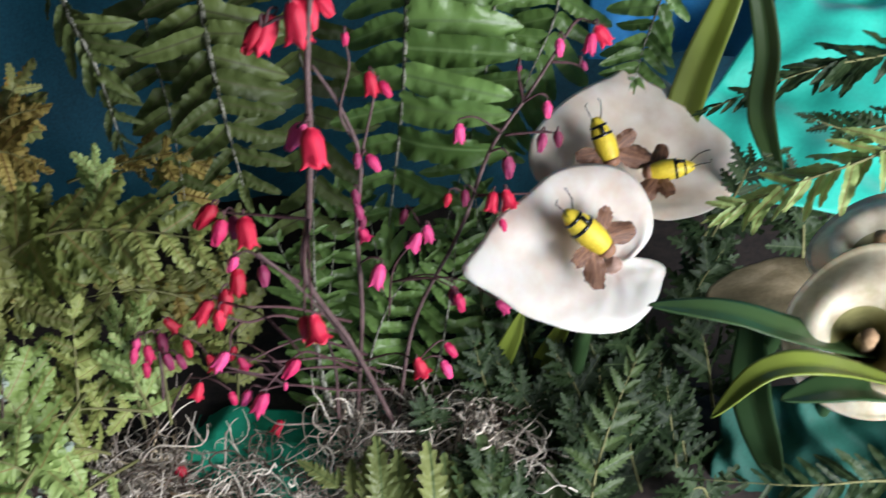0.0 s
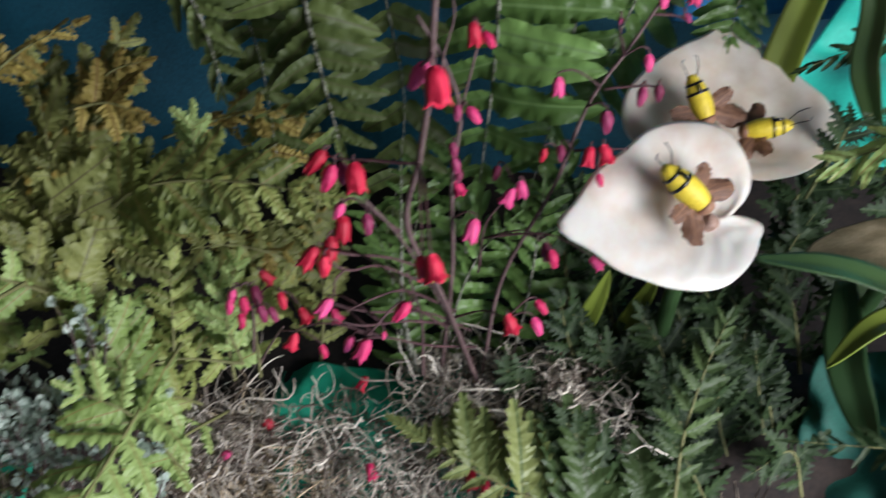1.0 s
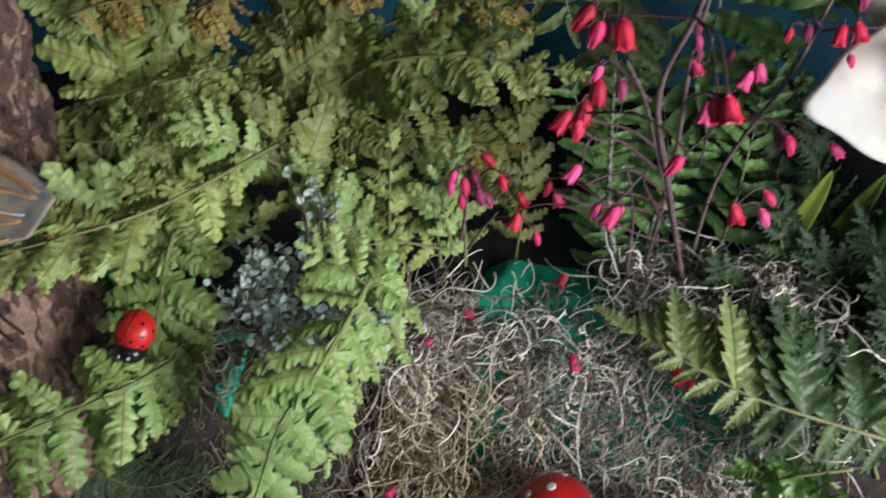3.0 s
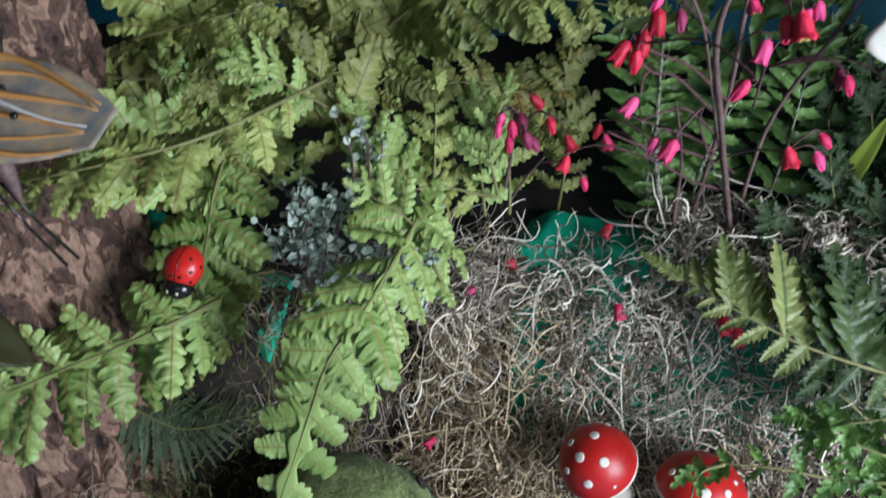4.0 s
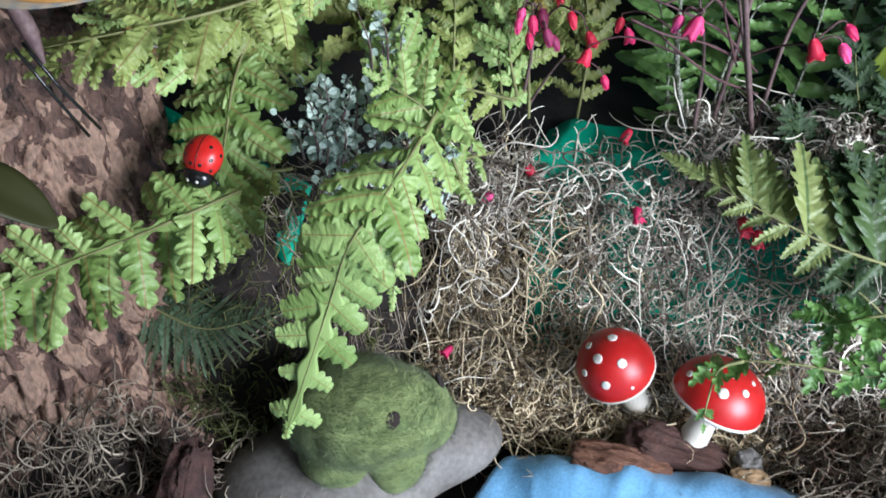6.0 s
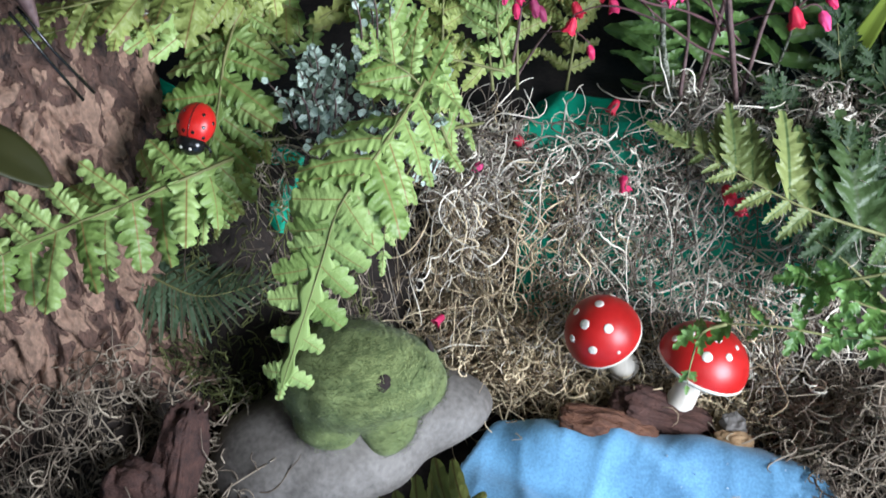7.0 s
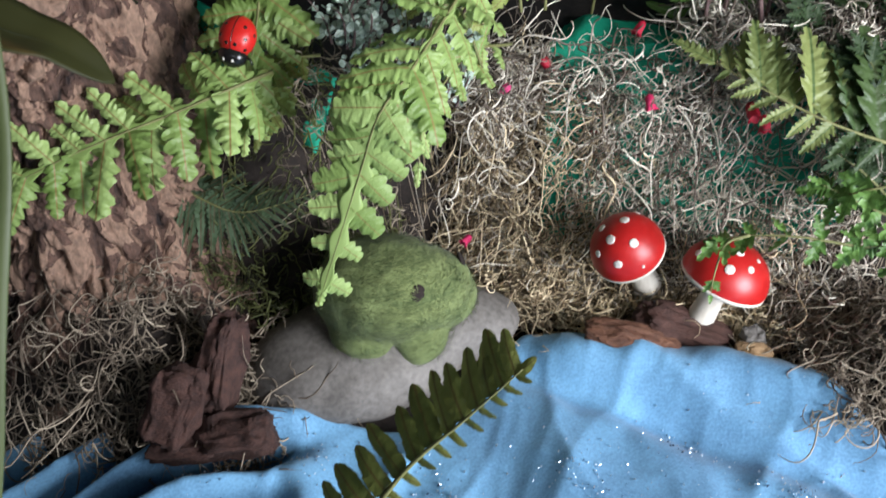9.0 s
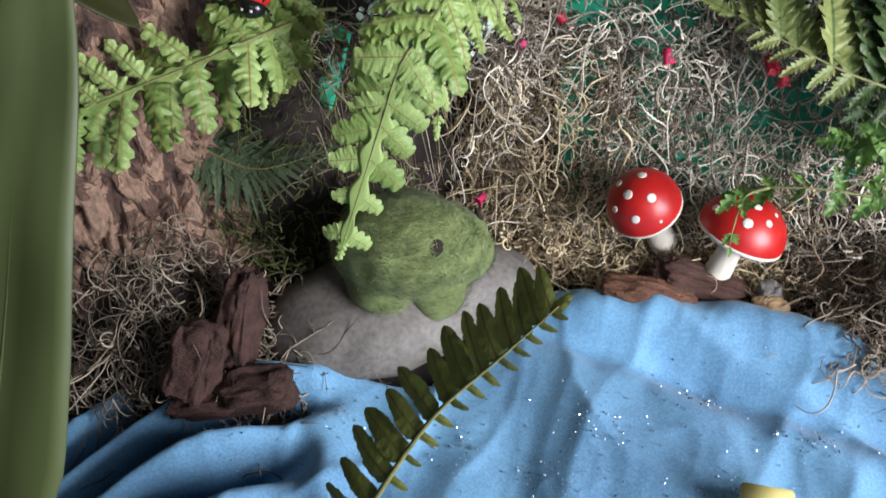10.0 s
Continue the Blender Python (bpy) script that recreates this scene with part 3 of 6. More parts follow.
cloth("blue_cloth", [(0, 0, 0), (1, 0, 0), (0, 1, 0), (1, 1, 0)], M_WATER, "rumpled sky-blue cotton cloth laid as a stream, sprinkled with glitter", 0, 0, 330, 260, f=water)

# cloths behind and between
cloth("navy_backdrop", [(-0.7, 0.58, -0.02), (0.6, 0.58, -0.02), (-0.7, 0.56, 0.62), (0.6, 0.56, 0.62)], M_NAVY, "dark teal-blue cloth hung in folds behind the ferns", 0.014, 22, category="cloth", kind="structure", seed=1)
cloth("blue_backdrop", [(0.09, 0.53, 0.3), (0.27, 0.55, 0.3), (0.09, 0.5, 0.6), (0.27, 0.53, 0.6)], M_BLUE, "bright blue cloth hung behind the lilies", 0.008, 12, category="cloth", kind="structure", seed=2)
cloth("turquoise_cloth", [(0.108, 0.415, 0.266), (0.280, 0.384, 0.252), (0.203, 0.512, 0.354), (0.318, 0.515, 0.360)], M_TURQ, "turquoise green cloth draped behind the lilies", 0.008, 9, along=(0.4, 1), seed=3)
cloth("green_cloth", [(0.138, 0.321, 0.082), (0.241, 0.273, 0.140), (0.157, 0.369, 0.165), (0.253, 0.333, 0.205)], M_GREEN_SHADED, "green cloth gathered in folds under the lilies, darkened for shade", 0.01, 14, seed=4)


def mound_cloth(u, v):
    x, y = -0.143 + 0.173 * u, 0.312 + 0.077 * v
    return lift(x, y, 0.0045 + 0.004 * math.sin(x * 95 + 5 * n3(x * 14, y * 14)) * smooth((y - 0.34) / 0.03) + 0.002 * n3(x * 40, y * 40))


cloth("green_mound_cloth", [(0, 0, 0), (1, 0, 0), (0, 1, 0), (1, 1, 0)], M_GREEN, "creased green cloth showing through the moss", 0, 0, 90, 60, f=mound_cloth, seed=5)
cloth("green_cloth_scrap", [(-0.353, 0.286, 0.152), (-0.263, 0.273, 0.103), (-0.347, 0.301, 0.189), (-0.258, 0.306, 0.132)], M_GREEN, "scrap of green cloth tucked behind the fern", 0.004, 14, 40, 40, seed=6)


# ---- hanging moss: many curled strands ----


def strands(name, count, place, mat, label, length=(0.022, 0.055), r=0.00042, seed=1, curl=1.0, steps=13):
    g = np.random.RandomState(seed)
    verts, faces = [], []
    for i in range(count):
        p, nrm = place(g)
        p, nrm = np.array(p), np.array(nrm) / np.linalg.norm(nrm)
        d = g.normal(size=3)
        d -= nrm * d.dot(nrm) * 0.75
        d /= np.linalg.norm(d)
        axis = g.normal(size=3) * 0.6 + nrm * g.normal() * 1.2
        axis /= np.linalg.norm(axis)
        step = g.uniform(*length) / steps
        turn = g.normal() * 0.38 * curl
        rr = r * g.uniform(0.6, 1.35)
        base = len(verts)
        for k in range(steps):
            turn += g.normal() * 0.16 * curl
            axis = axis + g.normal(size=3) * 0.12
            axis /= np.linalg.norm(axis)
            d = d * math.cos(turn) + np.cross(axis, d) * math.sin(turn) + axis * axis.dot(d) * (1 - math.cos(turn))
            d /= np.linalg.norm(d)
            p = p + d * step
            floor = height(p[0], p[1]) + 0.001
            if p[2] < floor:
                p[2] = floor + 0.0005
            elif p[2] > floor + 0.022:
                p[2] -= 0.4 * step
            u = np.cross(d, axis)
            u /= np.linalg.norm(u) + 1e-9
            w = np.cross(d, u)
            q = rr * (1 - 0.7 * (k / steps) ** 3)
            for a in (0.0, 2.094, 4.189):
                verts.append(p + (u * math.cos(a) + w * math.sin(a)) * q)
        for k in range(steps - 1):
            b = base + 3 * k
            for a in range(3):
                faces.append((b + a, b + (a + 1) % 3, b + 3 + (a + 1) % 3, b + 3 + a))
    me = bpy.data.meshes.new("mesh")
    me.from_pydata([tuple(v) for v in verts], [], faces)
    me.materials.append(mat)
    me.polygons.foreach_set("use_smooth", [True] * len(me.polygons))
    return tagged(new(name, me), label, "moss", "", "stuff")


def on_face(x0, x1, y0, y1, top=0.01, holes=True, gap=-0.28):
    def f(g):
        while True:
            x, y = g.uniform(x0, x1), g.uniform(y0, y1)
            if not holes or n3(x * 26, y * 26, 8) > gap - 0.3 * g.rand():
                break
        e = 0.004
        nrm = np.array([-(height(x + e, y) - height(x - e, y)) / (2 * e), -(height(x, y + e) - height(x, y - e)) / (2 * e), 1.0])
        nrm /= np.linalg.norm(nrm)
        p = np.array([x, y, height(x, y)]) + nrm * g.uniform(0.001, top) * (0.25 + 1.5 * max(0.0, 0.5 + 1.2 * n3(x * 45, y * 45, 17)))
        return p, nrm
    return f


strands("hanging_moss", 2300, on_face(-0.195, 0.04, 0.296, 0.353, 0.017, gap=0.02), M_MOSS, "pale grey-tan curly dried moss covering the slope", (0.03, 0.075), 0.00052, seed=1, curl=1.35, steps=18)
strands("hanging_moss", 620, on_face(-0.06, 0.04, 0.35, 0.38, 0.022), M_MOSS, "pale curly dried moss along the top edge of the slope", (0.03, 0.07), 0.0007, seed=2, curl=1.35, steps=17)
strands("hanging_moss", 150, on_face(-0.19, -0.05, 0.343, 0.356, 0.018), M_MOSS, "pale curly dried moss fringing the green cloth", (0.03, 0.065), 0.0006, seed=12, curl=1.35, steps=17)
strands("hanging_moss", 900, on_face(-0.2, -0.1, 0.3, 0.345, 0.02), M_MOSST, "tan curly dried moss clumped on the slope", (0.03, 0.07), 0.00055, seed=13, curl=1.5, steps=17)
strands("hanging_moss", 2100, on_face(-0.2, 0.01, 0.262, 0.325, 0.018, False), M_MOSST, "tan curly dried moss heaped beside the stone", (0.03, 0.065), 0.0005, seed=3, curl=1.4, steps=16)
strands("hanging_moss", 1350, on_face(0.02, 0.12, 0.205, 0.29, 0.018, False), M_MOSSD, "brown curly dried moss beside the toadstools", (0.03, 0.065), 0.00048, seed=4, curl=1.4, steps=16)
strands("hanging_moss", 900, on_face(-0.42, -0.255, 0.125, 0.2, 0.014, False), M_MOSSD, "grey-brown curly dried moss round the tree foot", (0.03, 0.075), 0.0005, seed=5, curl=1.4, steps=17)
strands("hanging_moss", 260, on_face(-0.3, -0.19, 0.26, 0.31, 0.014, False), M_MOSSD, "thin dried moss under the ferns", (0.03, 0.06), 0.00045, seed=6, curl=1.2)
strands("green_moss", 3200, on_face(-0.34, -0.185, 0.205, 0.305, 0.02, False), M_MOSSG, "dark green fluffy moss behind the stone", (0.006, 0.014), 0.0005, seed=7, steps=6)

# ---- stone, felt animal, toadstools, bark chips ----


def star(centre, turn, blobs, sub, rough=0.0, seed=0):
    """A round body: the soft union of ellipsoids (offset, radii) about a centre, in the axes of turn."""
    bm = bmesh.new()
    bmesh.ops.create_icosphere(bm, subdivisions=sub, radius=1)
    for v in bm.verts:
        d = v.co.normalized()
        tot = 0.0
        best = 0.0
        for o, r in blobs:
            a = sum((d[i] / r[i]) ** 2 for i in range(3))
            b = sum(d[i] * o[i] / r[i] ** 2 for i in range(3))
            c = sum((o[i] / r[i]) ** 2 for i in range(3)) - 1
            disc = b * b - a * c
            if disc > 0:
                h = (b + math.sqrt(disc)) / a
                best = max(best, h)
                tot += math.exp(h * 1000 / 3)
        h = best if best == 0 else math.log(tot) * 3 / 1000
        h *= 1 + rough * n3(d.x * 3, d.y * 3, d.z * 3 + seed)
        v.co = turn @ (d * h) + centre
    return bm


def axes(x, z):
    return basis((0, 0, 0), x, z).to_3x3()


SA = axes((0.134, 0.072, -0.006), (0, -0.1, 1))
stone_at = Vector((-0.217, 0.215, 0.012))
bm = star(stone_at, SA, [((-0.015, 0, 0), (0.06, 0.042, 0.027)), ((0.032, 0.006, 0.0), (0.05, 0.027, 0.021)), ((-0.036, -0.006, -0.002), (0.042, 0.032, 0.024))], 5, rough=0.05)
for v in bm.verts:
    v.co.z = max(v.co.z, -0.01)
bmesh.ops.translate(bm, verts=bm.verts, vec=-stone_at)
stone = tagged(new("stone", mesh_of(bm, M_STONE)), "smooth grey river stone at the edge of the blue cloth", "stone")
stone.location = stone_at

FA = axes((0.9, 0.32, -0.12), (0.05, -0.35, 1))
felt_at = (-0.210, 0.207, 0.059)
felt_at = Vector(felt_at) + Vector((0, 0.012, -0.004))
blobs = [((-0.008, 0, 0), (0.034, 0.029, 0.03)), ((0.01, 0.0, 0), (0.032, 0.024, 0.026)), ((0.024, -0.002, -0.002), (0.021, 0.019, 0.02)), ((-0.016, -0.019, -0.014), (0.016, 0.016, 0.013)), ((0.014, -0.023, -0.015), (0.014, 0.015, 0.012)), ((-0.02, 0.016, -0.012), (0.014, 0.014, 0.014))]
bm = star(felt_at, FA, blobs, 5, rough=0.07, seed=3)
eyes = [Vector((-0.185, 0.197, 0.074)), Vector((-0.178, 0.232, 0.065))]
src = [(v.co.copy(), v.co - felt_at) for v in bm.verts]
for e in eyes:
    c, away = max(src, key=lambda q: q[1].normalized().dot((e - felt_at).normalized()))
    m = basis(c, away.orthogonal(), away)
    old = set(bm.faces)
    made = bmesh.ops.create_icosphere(bm, subdivisions=3, radius=1)["verts"]
    for v in made:
        v.co = m @ Vector((v.co.x * 0.0046, v.co.y * 0.0042, v.co.z * 0.0016)) + Vector((n3(v.co.x * 3, v.co.y * 3), n3(v.co.y * 3, v.co.z * 3), 0)) * 0.0005
    for fc in set(bm.faces) - old:
        fc.material_index = 1
fr = random.Random(4)
for _ in range(11000):
    c, nrm = fr.choice(src)
    if min((c - felt_at).angle(e - felt_at) for e in eyes) < 0.2:
        continue
    nrm = nrm.normalized()
    t = (Vector((1, 0.35, -0.1)) + Vector((fr.gauss(0, 0.6), fr.gauss(0, 0.6), fr.gauss(0, 0.6))))
    t = (t - nrm * t.dot(nrm)).normalized()
    ln = fr.uniform(0.003, 0.008)
    w = nrm.cross(t) * 0.0001
    loose = fr.choice((0.1, 0.2, 0.35, 0.9))
    rows = []
    for k in range(4):
        u = k / 3
        o = c + t * ln * u + nrm * (0.0002 + 0.0022 * math.sin(u * 2.2) * loose)
        rows.append((bm.verts.new(o - w), bm.verts.new(o + w)))
    for a, b in zip(rows, rows[1:]):
        bm.faces.new((a[0], a[1], b[1], b[0]))
bmesh.ops.translate(bm, verts=bm.verts, vec=-felt_at)
animal = tagged(new("felt_animal", mesh_of(bm, [M_FELT, M_FELTB])), "green needle-felted wool toy animal with dark eye, sitting on the stone", "toy")
animal.location = felt_at


def lathe(profile, m, seg=40, wob=0.0, seed=0):
    bm = bmesh.new()
    rings = []
    for r, z in profile:
        rings.append([bm.verts.new(m @ Vector((r * math.cos(a), r * math.sin(a), z + wob * n3(math.cos(a) * 2, math.sin(a) * 2, seed + z * 50)))) for a in [2 * math.pi * k / seg for k in range(seg)]])
    for a, b in zip(rings, rings[1:]):
        for k in range(seg):
            bm.faces.new((a[k], a[(k + 1) % seg], b[(k + 1) % seg], b[k]))
    bm.faces.new(rings[0][::-1]), bm.faces.new(rings[-1])
    return bm


def toadstool(centre, up, r, high, spots, stem, label):
    """centre: the middle of the cap's rim; spots: (turn, out, size)."""
    up = V(up).normalized()
    m = basis(centre, up.orthogonal(), up)
    foot = V(centre) - up * stem
    e = thing("toadstool", foot, label, "toadstool", "toadstools")
    dome = lambda a: (r * math.sin(a), high * math.cos(a))
    prof = [(0.0004, -0.002), (r * 0.5, -0.0016), (r * 0.9, -0.003), (r * 0.985, -0.0024)] + [dome(a * math.pi / 36) for a in range(18, 0, -1)] + [(0.0004, high)]
    cap = part("cap", lathe(prof, m, 56), M_CAP, e, "glossy red cap")
    part("rim", lathe([(r * 0.96, -0.0032), (r * 1.004, -0.0022), (r * 1.008, -0.001), (r * 0.99, -0.0004), (r * 0.95, -0.001), (r * 0.94, -0.0026)], m, 56), M_STEM, cap)
    part("stem", lathe([(0.0085, -stem), (0.0082, -stem * 0.8), (0.0068, -stem * 0.4), (0.0064, 0)], m, 24, 0.0006), M_STEM, e, "pale wooden stem")
    for a, o, s in spots:
        a, o = radians(a), radians(o)
        n = Vector((math.sin(o) * math.cos(a) / r, math.sin(o) * math.sin(a) / r, math.cos(o) / high)).normalized()
        p = Vector((r * math.sin(o) * math.cos(a), r * math.sin(o) * math.sin(a), high * math.cos(o)))
        q = m @ basis(p, n.orthogonal(), n)
        part("spot", lathe([(s * 1.0, -0.0012), (s, 0.0001), (s * 0.88, 0.00035), (s * 0.4, 0.0005), (0.0002, 0.0005)], q, 18, 0.0002, a), M_SPOT, cap, "raised white paint spot")
    return e


CA = (-0.0875, 0.278, 0.0475)
toadstool(CA, (-0.37, -0.24, 0.90), 0.0212, 0.0225, [(-1, 19, .0026), (119, 24, .0022), (-156, 21, .0027), (-90, 39, .0026), (177, 49, .002), (-138, 58, .0024), (-102, 76, .001), (60, 55, .0024), (20, 62, .0022)], 0.037, "red toadstool with white spots, tilted, standing in the moss")
CB = (-0.034, 0.272, 0.039)
toadstool(CB, (0.32, 0.21, 0.92), 0.0245, 0.022, [(157, 41, .0025), (-148, 20, .0026), (-151, 51, .0028), (-114, 41, .0021), (150, 61, .002), (-80, 29, .0014), (60, 40, .0025), (10, 60, .0024)], 0.04, "red toadstool with white spots, standing behind a bark chip")


def chip(centre, x, z, size, label, seed, mat=None, name="bark_chip", category="bark chip", taper=0.0, blunt=0.5):
    bm = bmesh.new()
    bmesh.ops.create_icosphere(bm, subdivisions=5, radius=1)
    f3 = axes(x, z)
    for v in bm.verts:
        d = v.co.copy()
        d = Vector([math.copysign(abs(c) ** blunt, c) for c in d])
        q = 1 + 0.22 * n3(d.x * 1.5 + seed, d.y * 1.5, d.z * 1.5) + 0.09 * n3(d.x * 2, d.y * 7, d.z * 7 + seed) + 0.035 * n3(d.x * 14, d.y * 18, d.z * 18 + seed)
        step = 0.12 * smooth((n3(d.x * 2.5, d.y * 3, seed + 5) - 0.05) * 12)
        v.co = f3 @ Vector((d.x * size[0] * q, d.y * size[1] * q * (1 - taper * d.x), d.z * size[2] * (q + step + 0.2 * n3(d.x * 2, d.y * 3, seed + 9))))
    ob = new(name, mesh_of(bm, mat or M_CHIP))
    ob.location = centre
    return tagged(ob, label, category, "bark chips" if name == "bark_chip" else "")


chip((-0.082, 0.240, 0.013), (0.99, -0.02, -0.16), (0.20, -0.16, 0.97), (0.027, 0.0105, 0.007), "reddish brown curved chip of bark beside the blue cloth", 1, M_CHIPR, blunt=0.78)
chip((-0.051, 0.257, 0.010), (0.96, -0.01, -0.28), (0.17, -0.03, 0.99), (0.028, 0.0115, 0.007), "dark purplish chip of bark under the toadstools", 2, taper=0.15, blunt=0.65)
chip((-0.015, 0.244, 0.008), (0.98, 0.13, -0.14), (0.10, -0.18, 0.98), (0.011, 0.007, 0.006), "small tan crumbly lump beside the bark", 3, M_TAN, "tan_lump", "dried plant", blunt=0.85)
chip((-0.015, 0.256, 0.010), (0.91, 0.38, 0.16), (0.10, -0.18, 0.98), (0.006, 0.0055, 0.005), "small pale pebble beside the bark", 4, M_STONE, "pebble", "pebble")
chip((-0.290, 0.162, 0.042), (0.18, 0.61, 0.77), (-0.14, -0.60, 0.79), (0.027, 0.0115, 0.011), "dark brown upright chip of bark against the stone", 5, taper=0.35)
chip((-0.303, 0.135, 0.040), (0.24, 0.61, 0.75), (0.24, -0.37, 0.90), (0.02, 0.013, 0.008), "dark brown bark chip leaning beside the blue cloth", 6)
chip((-0.274, 0.136, 0.022), (0.98, 0.19, 0.09), (0.20, -0.16, 0.97), (0.019, 0.0115, 0.009), "brown lump of bark lying on the blue cloth", 7)
chip((-0.299, 0.131, 0.018), (0.98, 0.19, 0.09), (0.20, -0.19, 0.96), (0.02, 0.0115, 0.006), "flat brown bark chip under the moss", 8)

# tree stump with rough bark
TC = Vector((-0.408, 0.262, 0.0))


def trunk_surface(u, v):
    a = radians(-170 + 200 * u / 0.8) if u < 0.8 else radians(30 + 160 * (u - 0.8) / 0.2)
    z = -0.02 + 0.56 * (v ** 1.3)
    ca, sa = math.cos(a), math.sin(a)
    r = 0.079 + 0.03 * math.exp(-max(z, 0) / 0.05) + 0.035 * math.exp(-max(z - 0.02, 0) / 0.035) * math.exp(-((a + 0.5) / 0.35) ** 2) + 0.007 * n3(ca * 1.6, sa * 1.6, z * 5)
    r += 0.012 * math.exp(-max(z, 0) / 0.06) * math.sin(a * 5 + 1)
    x, y, w = ca * 4.8, sa * 4.8, z * 36
    wx = n3(x * 1.3, y * 1.3, w * 1.2) * 0.9
    d, c = noise.voronoi(Vector((x + wx, y + wx, w * 0.8 + wx)), distance_metric="DISTANCE", exponent=2.5)
    edge = smooth((d[1] - d[0]) * 4)
    lay = n3(c[0].x * 9.1, c[0].y * 9.3, c[0].z * 9.7)
    r += 0.0075 * edge * (0.55 + 0.45 * smooth((0.12 - z) / 0.06)) + 0.0055 * lay + 0.003 * n3(x * 3, y * 3, w * 1.4) + 0.0016 * n3(x * 8, y * 8, w * 4) + 0.0006 * n3(x * 20, y * 20, w * 10)
    return TC + Vector((ca * r + 0.02 * v, sa * r - 0.03 * v, z))


bm = bmesh.new()
grid(bm, 380, 400, trunk_surface)
bmesh.ops.translate(bm, verts=bm.verts, vec=-TC)
trunk = thing("tree_stump", TC, "rough brown tree stump with cracked flaking bark", "tree stump")
ob = new("bark", mesh_of(bm, M_BARK))
ob.parent = trunk

# ---- lilies with the toy bees ----


def spathe(mid, right, up, scale, radii, cup, stem_to, label, mat=M_LILY, tilt=0.0, curl=0.0, spadix=True, point=(3.14, 0.0)):
    """A calla flower seen into its face: radii all round the throat, from the right and counter-clockwise; stem_to: where its stalk ends."""
    right, up = V(right).normalized(), V(up).normalized()
    out = right.cross(up).normalized()
    e = thing("calla_lily", stem_to, label, "lily", "calla lilies")
    n = len(radii)

    def rad(a):
        k = a / (2 * math.pi) * n
        i = int(k) % n
        f = k - int(k)
        p0, p1, p2, p3 = radii[i - 1], radii[i], radii[(i + 1) % n], radii[(i + 2) % n]
        return 0.5 * (2 * p1 + (p2 - p0) * f + (2 * p0 - 5 * p1 + 4 * p2 - p3) * f * f + (3 * p1 - p0 - 3 * p2 + p3) * f ** 3)

    bm = bmesh.new()
    rings, seg = [], 96
    for k in range(27):
        q = k / 26
        ring = []
        for s in range(seg):
            a = 2 * math.pi * s / seg
            r = (rad(a) + point[1] * math.exp(-((a - point[0]) / 0.13) ** 2) * q ** 3) * scale * (0.035 + 0.965 * q ** 1.15)
            x, y = r * math.cos(a), r * math.sin(a)
            z = cup * (q ** 0.75 - 1) - curl * max(0, q - 0.72) ** 2 * 9 + tilt * x * 0.5 + 0.0012 * n3(a * 3, q * 4, cup * 99) * q
            ring.append(bm.verts.new(V(mid) + right * x + up * y + out * z))
        rings.append(ring)
    for a, b in zip(rings, rings[1:]):
        for s in range(seg):
            bm.faces.new((a[s], a[(s + 1) % seg], b[(s + 1) % seg], b[s]))
    thicken(bm, 0.0007)
    part("petal", bm, mat, e)
    back = V(mid) - out * (cup * 0.93)
    part("stalk", tube(bmesh.new(), spline([back + out * 0.001, back - out * 0.02 - Vector((0, 0, 0.01)), V(stem_to)], 17), lambda s: 0.0035 + 0.0012 * s, 10), L_STRAP, e, "thick green stalk")
    if spadix:
        part("spadix", tube(bmesh.new(), spline([back, back + out * cup * 0.7, back + out * cup * 1.25 + right * 0.001], 9), lambda s: 0.0042 * (1 - 0.25 * s), 12, 0.12, rng), M_SPADIX, e, "short dry brownish spadix")
    return e


LM = (0.078, 0.336, 0.265)
LR = (0.99, 0.14, -0.08)
LU = (0.00, 0.70, 0.71)
spathe(LM, LR, LU, 0.000254, [97, 44, 106, 150, 186, 197, 205, 205, 232, 244, 205, 162, 138, 125, 118, 108, 102, 98], 0.006, (0.075, 0.40, 0.13), "white calla lily flower with a toy bee in it", curl=0.004, point=(3.18, 34.0))
LM2 = (0.098, 0.395, 0.281)
spathe(LM2, (0.98, 0.17, -0.10), (0.10, 0.82, 0.57), 0.000285, [205, 211, 196, 205, 228, 228, 217, 213, 211, 186, 126, 101, 85, 79, 73, 95, 122, 165], 0.012, (0.10, 0.43, 0.13), "cream-white calla lily flower, browning at the edge, with two toy bees", mat=M_LILYB, curl=0.003, spadix=False, point=(1.57, 34.0))


